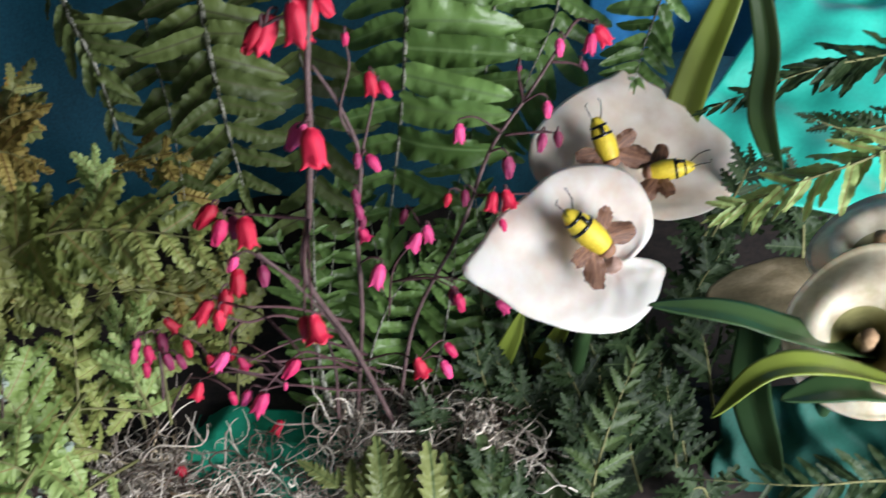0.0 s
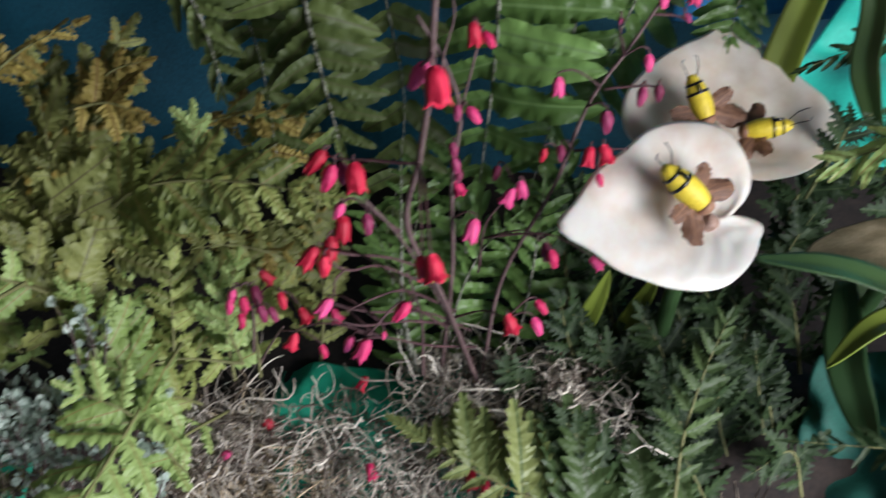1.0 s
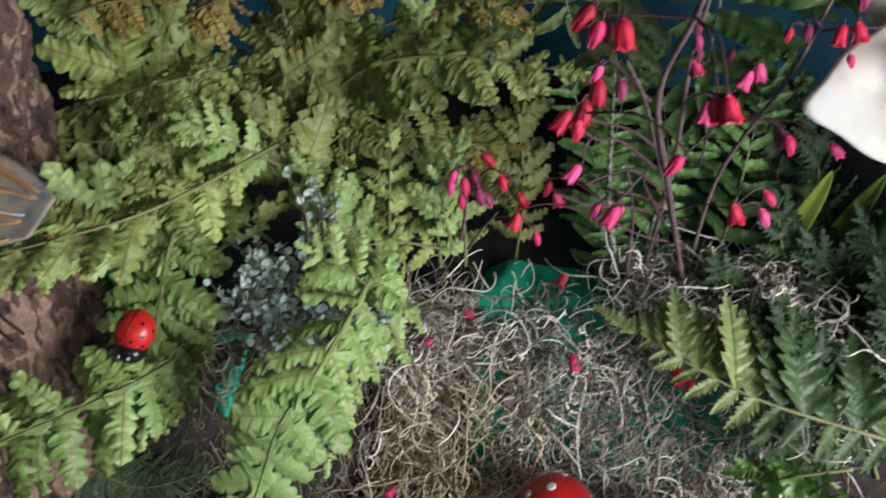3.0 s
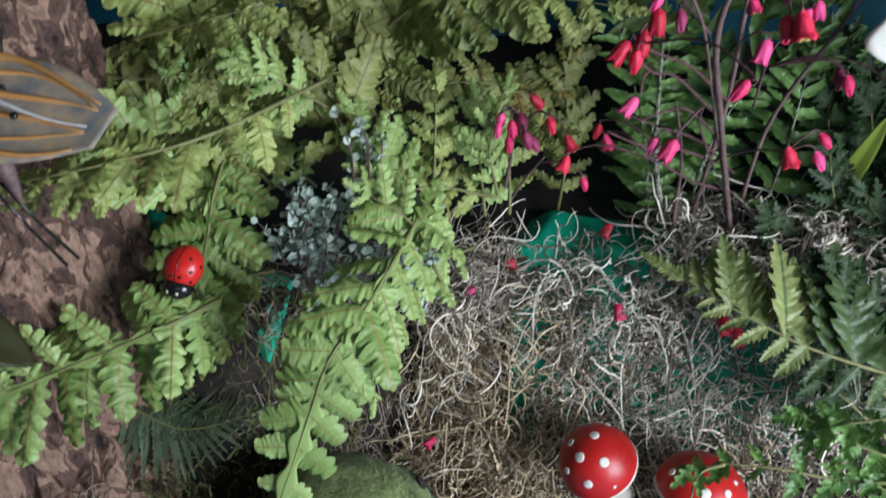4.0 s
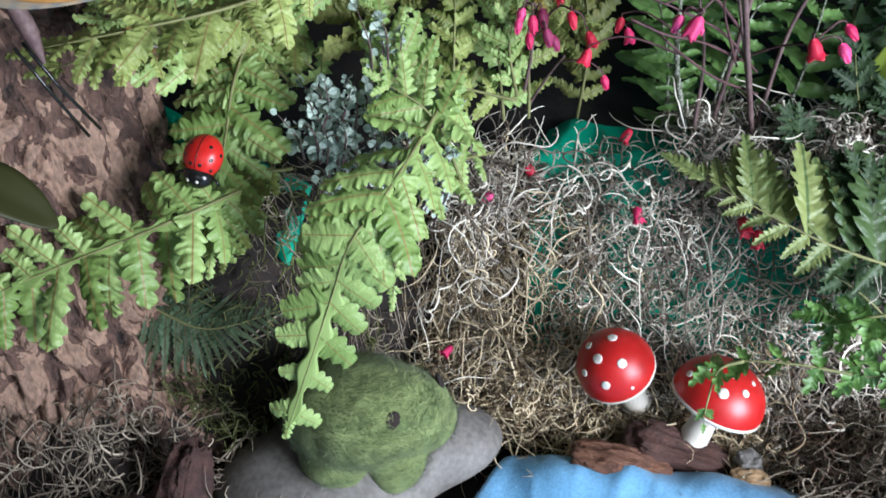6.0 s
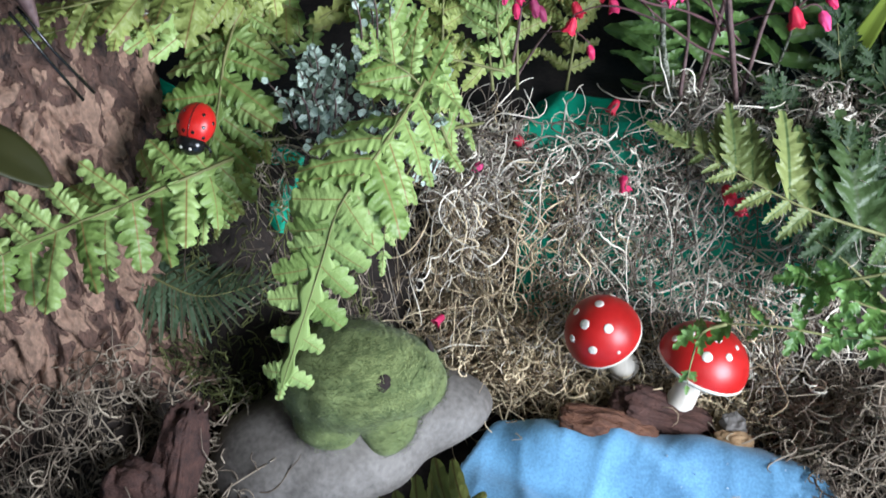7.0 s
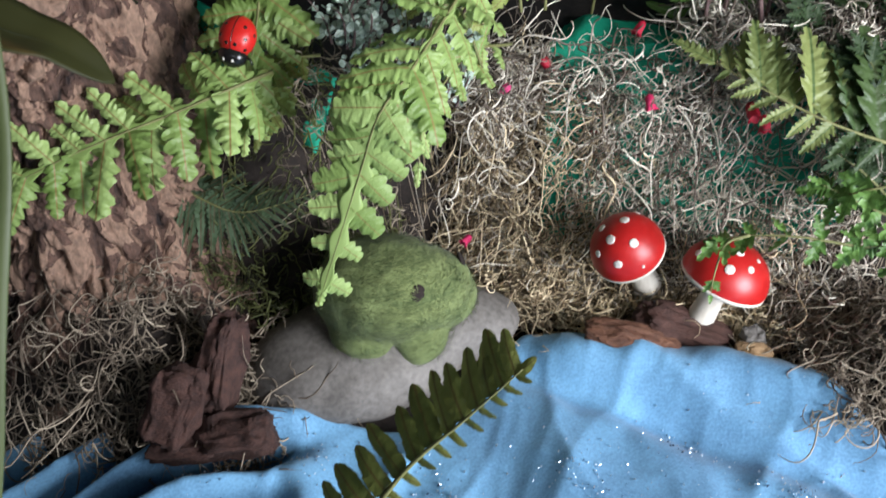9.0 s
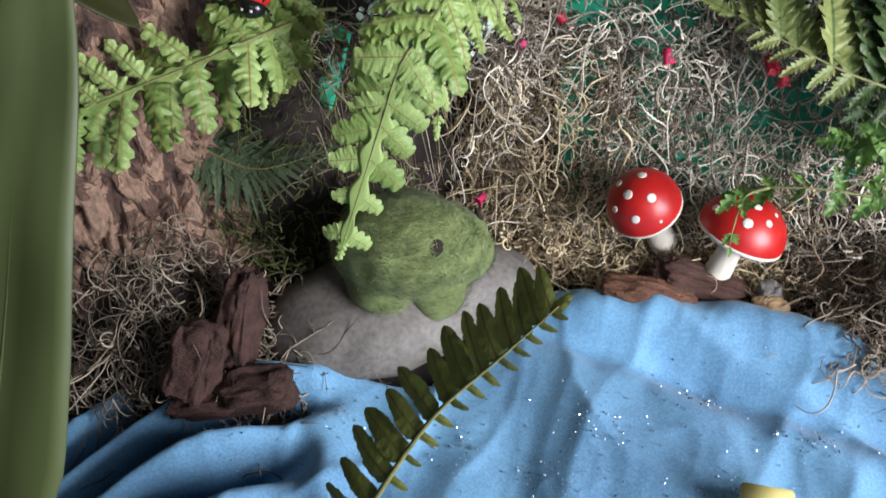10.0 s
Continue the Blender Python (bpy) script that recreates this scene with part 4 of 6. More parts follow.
def trumpet(mouth, axis, r, long, stem_to, label, lip=1.35, mat=M_LILYG):
    """A calla seen from the side: a funnel with a flared, rolled lip."""
    axis = V(axis).normalized()
    m = basis(mouth, axis.orthogonal(), axis)
    e = thing("calla_lily", stem_to, label, "lily", "calla lilies")
    bm = bmesh.new()
    rings, seg = [], 64
    for k in range(30):
        q = k / 29
        ring = []
        for s in range(seg):
            a = 2 * math.pi * s / seg
            point = 1 + 0.28 * max(0, math.cos(a)) ** 3
            rr = r * (0.2 + 0.8 * q ** 1.6) * (1 + (lip * point - 1) * smooth((q - 0.62) / 0.38))
            z = -long * (1 - q) + r * 0.1 * math.sin(a * 2 + 1) * q - r * 0.75 * smooth((q - 0.7) / 0.3) ** 1.5
            ring.append(bm.verts.new(m @ Vector((rr * math.cos(a), rr * math.sin(a), z))))
        rings.append(ring)
    for a, b in zip(rings, rings[1:]):
        for s in range(seg):
            bm.faces.new((a[s], a[(s + 1) % seg], b[(s + 1) % seg], b[s])).material_index = 1 if a in rings[:19] else 0
    thicken(bm, 0.0012)
    part("petal", bm, [mat, M_THROAT], e)
    back = V(mouth) - axis * long
    part("stalk", tube(bmesh.new(), spline([back, back - axis * 0.02, V(stem_to)], 15), 0.004, 10), L_STRAP, e, "thick green stalk")
    part("spadix", tube(bmesh.new(), spline([back, back + axis * long * 0.5, back + axis * long * 0.85], 9), lambda s: 0.0045 * (1.02 - 0.3 * s), 12, 0.1, rng), M_TAN, e, "tan spadix")


trumpet((0.165, 0.270, 0.274), (-0.35, -0.66, 0.67), 0.024, 0.055, (0.2, 0.36, 0.14), "cream calla lily flower with a rolled lip, turned to one side")
trumpet((0.184, 0.318, 0.298), (-0.31, -0.10, 0.95), 0.023, 0.055, (0.22, 0.37, 0.14), "cream calla lily flower opening upward")
spathe((0.170, 0.337, 0.251), (0.97, 0.22, -0.01), (-0.32, 0.79, 0.52), 0.00026, [90, 80, 72, 66, 66, 70, 78, 95, 140, 196, 120, 70, 50, 44, 44, 50, 60, 78], 0.004, (0.17, 0.39, 0.13), "dry tan lily petal lying behind the flowers", mat=M_PETALD, spadix=False)


def bee(centre, x, z, s, label, spread=1.0):
    """A toy bee: x points to its head, z off the flower."""
    m = basis(centre, x, z, s)
    e = thing("toy_bee", centre, label, "toy bee", "toy bees")
    body = []
    for k in range(25):
        u = k / 24
        body.append((max(0.0002, 0.0058 * math.sin(math.pi * (0.06 + 0.9 * u)) ** 0.55 * (1 - 0.12 * u)), -0.0125 + 0.025 * u))
    turn = m @ pose(0, 0, 0.004, 0, 90, 0)
    bm = lathe(body, turn, 30)
    b = part("body", bm, M_BEE, e, "yellow body with black stripes")
    for pos, wide in ((0.0032, 0.0007), (0.0078, 0.0006)):
        u = (pos + 0.0125) / 0.025
        r = 0.0058 * math.sin(math.pi * (0.06 + 0.9 * u)) ** 0.55 * (1 - 0.12 * u) + 0.00025
        part("stripe", lathe([(r * 0.98, pos - wide), (r * 1.02, pos - wide * 0.8), (r * 1.02, pos + wide * 0.8), (r * 0.97, pos + wide)], turn, 30), M_BLACK, b)
    bar = bmesh.new()
    tube(bar, [m @ Vector((0.0034, 0, 0.0097)), m @ Vector((0.0055, 0, 0.0098)), m @ Vector((0.0076, 0, 0.0093))], 0.0009 * s, 6)
    part("stripe", bar, M_BLACK, b)
    part("tail", lathe([(0.0002, -0.0138), (0.0025, -0.0134), (0.0038, -0.0115), (0.0043, -0.0095), (0.0038, -0.0094)], turn, 20), M_WING, b, "dark brown tail tip")
    for d in (1, -1):
        part("antenna", tube(bmesh.new(), [m @ Vector(q) for q in ((0.011, 0.002 * d, 0.006), (0.015, 0.0032 * d, 0.0095), (0.0195, 0.004 * d, 0.0105), (0.0205, 0.0028 * d, 0.0118))], 0.00028, 6), M_BLACK, e)
        for k, (ang, ln) in enumerate(((75, 0.0125), (128, 0.017))):
            me = WINGS[k]
            a = radians(ang) * d
            xx = m.to_3x3() @ Vector((math.cos(a), math.sin(a), 0.1))
            o = m @ Vector((-0.005 - 0.002 * k, 0.004 * d, 0.004))
            piece("wing", me, basis(o, xx, m.to_3x3() @ Vector((0, 0.2 * d, 1)), ln * spread), e, "dried brown petal wing")
    return e


WINGS = [blade_mesh(M_WING, 16, lambda s: 0.04 + 0.3 * math.sin(math.pi * min(1, s * 0.85 + 0.04)) ** 0.8 * (1 - 0.08 * math.sin(s * 30) ** 2), fold=-0.3, ruffle=0.2, droop=0.05, seed=k + 31) for k in range(2)]
bee((0.062, 0.336, 0.281), (-0.74, 0.09, 0.66), (0.10, -0.62, 0.78), 1.15, "yellow and black toy bee with brown wings on white lily")
bee((0.079, 0.396, 0.300), (-0.39, 0.37, 0.84), (-0.10, -0.66, 0.74), 1.0, "yellow and black toy bee with brown wings on cream lily")
bee((0.112, 0.386, 0.287), (0.97, -0.12, 0.21), (0.11, -0.47, 0.88), 0.95, "yellow and black toy bee facing the lily's edge")

# lily leaves and stalks
strap("lily_leaf", [(0.225, 0.320, 0.222), (0.151, 0.285, 0.260), (0.112, 0.277, 0.277), (0.079, 0.275, 0.283)], 0.0105, L_STRAP, "green pointed lily leaf beside the white flower", face=(0.00, -0.12, 0.99), fold=0.2)
strap("lily_leaf", [(0.203, 0.281, 0.234), (0.137, 0.239, 0.280), (0.109, 0.229, 0.287), (0.090, 0.221, 0.274)], 0.0062, L_STRAPY, "yellow-green curled lily leaf tip", face=(-0.20, -0.25, 0.95), fold=0.35)
strap("lily_leaf", [(0.203, 0.279, 0.230), (0.160, 0.259, 0.255), (0.126, 0.249, 0.258)], 0.011, L_STRAP, "grey-green lily leaf under the flower", face=(0.00, -0.12, 0.99), fold=0.3)
strap("lily_leaf", [(0.162, 0.372, 0.211), (0.155, 0.336, 0.189), (0.159, 0.314, 0.171), (0.162, 0.299, 0.165)], 0.010, L_STRAP, "dull green lily leaf hanging down", face=(-0.57, -0.52, 0.63), fold=0.3)
strap("lily_leaf", [(0.171, 0.401, 0.282), (0.153, 0.388, 0.318), (0.148, 0.383, 0.350), (0.135, 0.381, 0.388), (0.133, 0.391, 0.405)], 0.0065, L_SHADE, "long narrow green lily leaf standing up, darkened for shade", face=(-0.53, -0.68, 0.51), fold=0.4)
strap("lily_leaf", [(0.127, 0.438, 0.286), (0.134, 0.437, 0.324), (0.143, 0.435, 0.360), (0.154, 0.444, 0.396)], 0.0095, L_STRAPY, "broad yellow-green lily leaf standing up", face=(-0.30, -0.77, 0.56), fold=0.3, base=0.9)
strap("lily_leaf", [(0.027, 0.394, 0.150), (0.037, 0.390, 0.181), (0.043, 0.384, 0.208)], 0.006, L_STRAPY, "green lily stalk leaf in the shade", face=FACE, fold=0.4, base=0.9)
strap("lily_leaf", [(0.053, 0.397, 0.152), (0.062, 0.392, 0.180), (0.070, 0.385, 0.207)], 0.006, L_STRAPY, "green lily stalk leaf in the shade", face=FACE, fold=0.4, base=0.9)
strap("lily_leaf", [(-0.2075, -0.068, 0.212), (-0.203, -0.050, 0.239), (-0.1995, -0.040, 0.257), (-0.196, -0.028, 0.277), (-0.1915, -0.014, 0.299), (-0.191, 0.004, 0.326)], 0.0118, L_FRONT, "broad green lily leaf close to the front", face=(0.33, -0.69, 0.65), fold=0.12, base=0.5, wave=0.16)
strap("lily_leaf", [(-0.322, 0.112, 0.261), (-0.297, 0.120, 0.250), (-0.284, 0.127, 0.240), (-0.271, 0.131, 0.226)], 0.0145, L_TIP, "dark olive lily leaf tip in front of the bark", face=(0.08, -0.14, 0.99), fold=0.2)

# ---- coral bells ----


def bell_mesh(mat, kind):
    prof = {"bud": [(0.05, 0), (0.2, -0.1), (0.27, -0.4), (0.24, -0.7), (0.1, -0.95), (0.01, -1)],
            "bell": [(0.05, 0), (0.2, -0.08), (0.28, -0.3), (0.29, -0.6), (0.3, -0.82), (0.35, -0.97), (0.32, -0.95), (0.24, -0.75), (0.05, -0.65)],
            "open": [(0.05, 0), (0.18, -0.12), (0.28, -0.4), (0.31, -0.65), (0.4, -0.85), (0.47, -0.9), (0.4, -0.84), (0.26, -0.62), (0.06, -0.5)]}[kind]
    bm = bmesh.new()
    rings, seg = [], 20
    for r, z in prof:
        ring = []
        for k in range(seg):
            a = 2 * math.pi * k / seg
            out = smooth((-z - 0.6) / 0.4)
            q = r * (1 + 0.22 * out * math.cos(5 * a))
            ring.append(bm.verts.new((q * math.cos(a), q * math.sin(a), z + 0.06 * out * math.cos(5 * a + 3))))
        rings.append(ring)
    for a, b in zip(rings, rings[1:]):
        for k in range(seg):
            f = bm.faces.new((a[k], a[(k + 1) % seg], b[(k + 1) % seg], b[k]))
    bm.faces.new(rings[0]), bm.faces.new(rings[-1][::-1])
    for v in bm.verts:
        v.co += Vector((n3(v.co.x * 4, v.co.y * 4, v.co.z * 3), n3(v.co.y * 4, v.co.z * 4, v.co.x * 4 + 7), 0)) * 0.09
    if kind == "open":
        for k in range(5):
            a = 2 * math.pi * k / 5
            before = set(bm.faces)
            tube(bm, [Vector((0.05 * math.cos(a), 0.05 * math.sin(a), -0.5)), Vector((0.16 * math.cos(a), 0.16 * math.sin(a), -0.98))], 0.035, 5)
            for f in set(bm.faces) - before:
                f.material_index = 1
    return mesh_of(bm, [mat, M_ANTHER])


BELLS = {(c, k): bell_mesh(m, k) for c, m in (("red", M_RED), ("pink", M_PINK), ("plum", M_PLUM)) for k in ("bud", "bell", "open")}


def coral(stems, twigs, bells, label):
    """A plant of coral bells: stems and twigs are lines; bells: place, colour, kind, length in mm, twig start."""
    e = thing("coral_bells", stems[0][0][0], label, "flower plant", "coral bells")
    for pts, r in stems:
        part("stem", tube(bmesh.new(), spline(pts, 33), lambda s: r * (1.1 - 0.5 * s), 8, 0.12, rng), M_STALK, e, "hairy grey-brown stem")
    for pts in twigs:
        part("twig", tube(bmesh.new(), spline(pts, 13), lambda s: 0.00068 * (1 - 0.35 * s), 6, 0.35, rng), M_TWIG, e, "thin dark red flower twig")
    wood = [q for pts, r in stems for q in spline(pts, 33)] + [q for pts in twigs for q in spline(pts, 13)]
    for p, col, kind, mm, aim in bells:
        p = V(p)
        d = Vector((aim, rng.uniform(-0.5, 0.1), -1)).normalized()
        top = p - d * mm * 0.0005
        f = piece("bell_flower", BELLS[col, kind], basis(top, d.orthogonal(), -d, mm * 0.00093), e, f"{col} bell-shaped flower")
        root = min(wood, key=lambda q: (q - top).length + 0.6 * abs(q.z - top.z + 0.004))
        bow = top.lerp(root, 0.4) + Vector((0, -0.001, 0.0025 + 0.12 * (root - top).length))
        part("flower_stalk", tube(bmesh.new(), spline([top, top - d * 0.002, bow, root], 11), lambda s: 0.0003 + 0.00025 * s, 5, 0.3, rng), M_TWIG, e)
    return e


coral([([(-0.027, 0.361, 0.148), (-0.043, 0.332, 0.222), (-0.055, 0.293, 0.284), (-0.047, 0.266, 0.327), (-0.041, 0.245, 0.362), (-0.038, 0.235, 0.394), (-0.034, 0.233, 0.421)], 0.0014),
       ([(-0.037, 0.348, 0.190), (-0.050, 0.321, 0.242), (-0.060, 0.292, 0.283), (-0.069, 0.276, 0.306)], 0.0008)],
      [[(-0.047, 0.265, 0.326), (-0.063, 0.270, 0.325), (-0.074, 0.273, 0.324), (-0.083, 0.276, 0.324)],
       [(-0.043, 0.329, 0.238), (-0.063, 0.299, 0.266), (-0.080, 0.279, 0.280), (-0.086, 0.276, 0.285)],
       [(-0.031, 0.357, 0.186), (-0.052, 0.329, 0.217), (-0.074, 0.296, 0.240), (-0.093, 0.290, 0.250)],
       [(-0.042, 0.349, 0.192), (-0.056, 0.306, 0.237), (-0.059, 0.273, 0.260), (-0.069, 0.262, 0.253)],
       [(-0.037, 0.233, 0.399), (-0.042, 0.234, 0.405), (-0.050, 0.235, 0.402)],
       [(-0.040, 0.241, 0.375), (-0.040, 0.237, 0.374), (-0.043, 0.236, 0.372)],
       [(-0.048, 0.327, 0.233), (-0.068, 0.302, 0.260), (-0.078, 0.284, 0.269), (-0.085, 0.277, 0.277)], [(-0.035, 0.355, 0.191), (-0.060, 0.327, 0.213), (-0.080, 0.305, 0.226), (-0.095, 0.299, 0.235)],
       [(-0.038, 0.346, 0.206), (-0.058, 0.317, 0.237), (-0.069, 0.300, 0.246), (-0.082, 0.288, 0.246)], [(-0.058, 0.292, 0.283), (-0.067, 0.287, 0.294), (-0.074, 0.281, 0.304), (-0.079, 0.280, 0.302)], [(-0.028, 0.361, 0.172), (-0.052, 0.337, 0.191), (-0.070, 0.315, 0.212), (-0.079, 0.290, 0.229)]],
      [((-0.040, 0.235, 0.403), "red", "bell", 13, 0), ((-0.050, 0.238, 0.399), "red", "bell", 12, -.6), ((-0.037, 0.236, 0.406), "red", "bud", 12, 0.2), ((-0.053, 0.237, 0.398), "red", "bud", 11, -.7), ((-0.033, 0.237, 0.408), "red", "bud", 10, 0.7),
       ((-0.044, 0.238, 0.368), "pink", "bud", 10, -.7), ((-0.038, 0.231, 0.367), "red", "bell", 13, 0.1),
       ((-0.086, 0.274, 0.322), "red", "bud", 12, -.9), ((-0.081, 0.271, 0.317), "pink", "bud", 11, -.4), ((-0.071, 0.271, 0.317), "red", "bell", 12.5, 0.1), ((-0.077, 0.277, 0.316), "plum", "bud", 9, 0),
       ((-0.080, 0.279, 0.299), "pink", "bud", 8, -.5), ((-0.079, 0.279, 0.291), "red", "bell", 11, -.1), ((-0.084, 0.276, 0.284), "red", "bell", 11, -.2), ((-0.092, 0.274, 0.281), "red", "bell", 11, -.7), ((-0.086, 0.272, 0.278), "red", "bud", 10, -.1), ((-0.070, 0.285, 0.290), "plum", "bud", 9, .1),
       ((-0.043, 0.220, 0.311), "red", "bud", 9, 0), ((-0.039, 0.217, 0.313), "red", "open", 10, .2),
       ((-0.071, 0.259, 0.248), "pink", "bell", 10, -.5), ((-0.077, 0.262, 0.248), "pink", "bud", 8, -.4), ((-0.052, 0.233, 0.285), "pink", "bud", 9, -.8), ((-0.066, 0.283, 0.237), "pink", "bud", 4, 0),
       ((-0.087, 0.269, 0.261), "pink", "bell", 9, -.8), ((-0.095, 0.326, 0.216), "pink", "open", 8, .3), ((-0.100, 0.328, 0.220), "red", "bud", 8, -.3), ((-0.114, 0.313, 0.210), "red", "open", 9, -.4)],
      "coral bells plant with red bell flowers on hairy dark stems")
coral([([(-0.048, 0.369, 0.146), (-0.040, 0.351, 0.226), (-0.039, 0.341, 0.282), (-0.035, 0.333, 0.318), (-0.042, 0.332, 0.342), (-0.052, 0.331, 0.360)], 0.0012),
       ([(-0.057, 0.361, 0.152), (-0.057, 0.360, 0.191), (-0.063, 0.356, 0.223)], 0.001),
       ([(-0.036, 0.333, 0.314), (-0.029, 0.332, 0.342), (-0.027, 0.332, 0.352)], 0.0006),
       ([(-0.037, 0.333, 0.327), (-0.042, 0.331, 0.340), (-0.037, 0.328, 0.360), (-0.038, 0.329, 0.370)], 0.0006)],
      [[(-0.027, 0.356, 0.223), (-0.023, 0.351, 0.255), (-0.006, 0.352, 0.276)], [(-0.044, 0.368, 0.185), (-0.024, 0.354, 0.201), (-0.013, 0.332, 0.212)]],
      [((-0.029, 0.332, 0.352), "red", "bell", 10.5, .1), ((-0.023, 0.331, 0.350), "pink", "bud", 8, .7), ((-0.038, 0.329, 0.371), "pink", "bud", 6, 0), ((-0.029, 0.330, 0.318), "pink", "bud", 9, .8), ((-0.036, 0.330, 0.319), "plum", "bud", 7, 0), ((-0.036, 0.341, 0.278), "pink", "open", 8, .4),
       ((-0.038, 0.336, 0.299), "plum", "bud", 8, .1), ((-0.037, 0.337, 0.291), "plum", "bud", 8, .2), ((-0.036, 0.339, 0.285), "plum", "bud", 7, .0),
       ((-0.030, 0.335, 0.259), "pink", "bell", 12, -.3), ((-0.013, 0.348, 0.270), "pink", "open", 10, -.5), ((-0.007, 0.350, 0.273), "pink", "bell", 9, .2), ((-0.019, 0.363, 0.275), "plum", "bud", 8, -.3),
       ((-0.011, 0.331, 0.210), "red", "open", 11, .3), ((0.004, 0.335, 0.217), "pink", "bud", 9, .8), ((0.002, 0.330, 0.209), "pink", "bud", 10, .5), ((0.008, 0.334, 0.245), "pink", "bud", 10, .3), ((0.005, 0.340, 0.245), "plum", "bud", 10, 0), ((0.028, 0.333, 0.244), "pink", "bell", 8, .9)],
      "coral bells plant with pink bell flowers in front of the ferns")
coral([([(-0.025, 0.367, 0.147), (-0.015, 0.371, 0.209), (0.008, 0.355, 0.272), (0.021, 0.353, 0.314), (0.038, 0.355, 0.341), (0.053, 0.355, 0.368)], 0.0011)],
      [[(0.027, 0.351, 0.322), (0.037, 0.349, 0.324), (0.047, 0.347, 0.325), (0.050, 0.346, 0.323)], [(0.016, 0.350, 0.293), (0.024, 0.345, 0.296), (0.039, 0.344, 0.297)], [(0.052, 0.355, 0.367), (0.057, 0.355, 0.372), (0.065, 0.353, 0.369)], [(0.035, 0.354, 0.336), (0.033, 0.359, 0.345), (0.033, 0.361, 0.349)], [(0.046, 0.357, 0.353), (0.054, 0.356, 0.353), (0.060, 0.355, 0.351)]],
      [((0.049, 0.354, 0.360), "pink", "bud", 8, .1), ((0.061, 0.350, 0.363), "pink", "bell", 9, -.1), ((0.066, 0.352, 0.366), "red", "bell", 10, .7), ((0.045, 0.350, 0.334), "pink", "bud", 8, .1), ((0.043, 0.347, 0.320), "plum", "bud", 9, -.2), ((0.050, 0.346, 0.322), "plum", "bud", 8, .1), ((0.029, 0.347, 0.308), "plum", "bud", 11, .1),
       ((0.007, 0.348, 0.324), "pink", "bell", 9, .0), ((0.002, 0.349, 0.291), "red", "bud", 7, -.2), ((0.010, 0.349, 0.292), "plum", "bud", 8, .0), ((0.022, 0.343, 0.293), "red", "bell", 10, -.2), ((0.029, 0.342, 0.295), "red", "open", 10, .3), ((0.027, 0.338, 0.284), "pink", "bud", 6.5, .3), ((0.060, 0.355, 0.352), "plum", "bud", 5, .6), ((0.033, 0.361, 0.349), "plum", "bud", 4, 0)],
      "coral bells spray with pink buds beside the white lily")
coral([([(-0.150, 0.355, 0.161), (-0.144, 0.349, 0.192), (-0.141, 0.343, 0.221), (-0.143, 0.337, 0.226)], 0.0009), ([(-0.147, 0.354, 0.160), (-0.136, 0.349, 0.181), (-0.126, 0.341, 0.198)], 0.0008)],
      [[(-0.140, 0.343, 0.211), (-0.130, 0.339, 0.224), (-0.123, 0.334, 0.225)]],
      [((-0.147, 0.333, 0.221), "pink", "bud", 9, -.2), ((-0.141, 0.331, 0.218), "pink", "bell", 9, .0), ((-0.148, 0.330, 0.217), "pink", "bud", 8, -.1), ((-0.142, 0.327, 0.211), "pink", "bud", 8, .1), ((-0.130, 0.338, 0.230), "red", "bell", 9, .8), ((-0.122, 0.332, 0.220), "red", "bud", 9, .3), ((-0.137, 0.340, 0.217), "plum", "bud", 11, .2), ((-0.134, 0.336, 0.209), "plum", "bud", 10, .2), ((-0.131, 0.344, 0.203), "plum", "bud", 9, .4), ((-0.113, 0.336, 0.209), "red", "open", 9, .4), ((-0.105, 0.335, 0.187), "pink", "bud", 8, .3)],
      "low coral bells plant with pink and plum flowers by the moss")

for p, col, kind, mm in [((-0.146, 0.347, 0.129), "red", "bell", 10), ((-0.084, 0.322, 0.123), "pink", "bell", 9), ((-0.183, 0.298, 0.031), "pink", "bell", 8), ((-0.110, 0.340, 0.087), "red", "open", 7), ((-0.162, 0.331, 0.119), "pink", "bud", 9), ((-0.031, 0.321, 0.122), "red", "bell", 11), ((-0.022, 0.319, 0.116), "red", "bell", 10), ((-0.090, 0.368, 0.144), "red", "bell", 9), ((-0.081, 0.250, 0.015), "pink", "bell", 7), ((-0.051, 0.244, 0.003), "red", "bud", 6)]:
    ob = new("fallen_bell_flower", BELLS[col, kind])
    ob.matrix_world = basis(p, (rng.uniform(-1, 1), -0.4, 0.3), (rng.uniform(-1, 1), rng.uniform(-1, 0.3), 0.4), mm * 0.001)
    tagged(ob, f"{col} bell flower fallen on the dried moss", "flower", "fallen flowers")

# ---- ladybug and butterfly ----


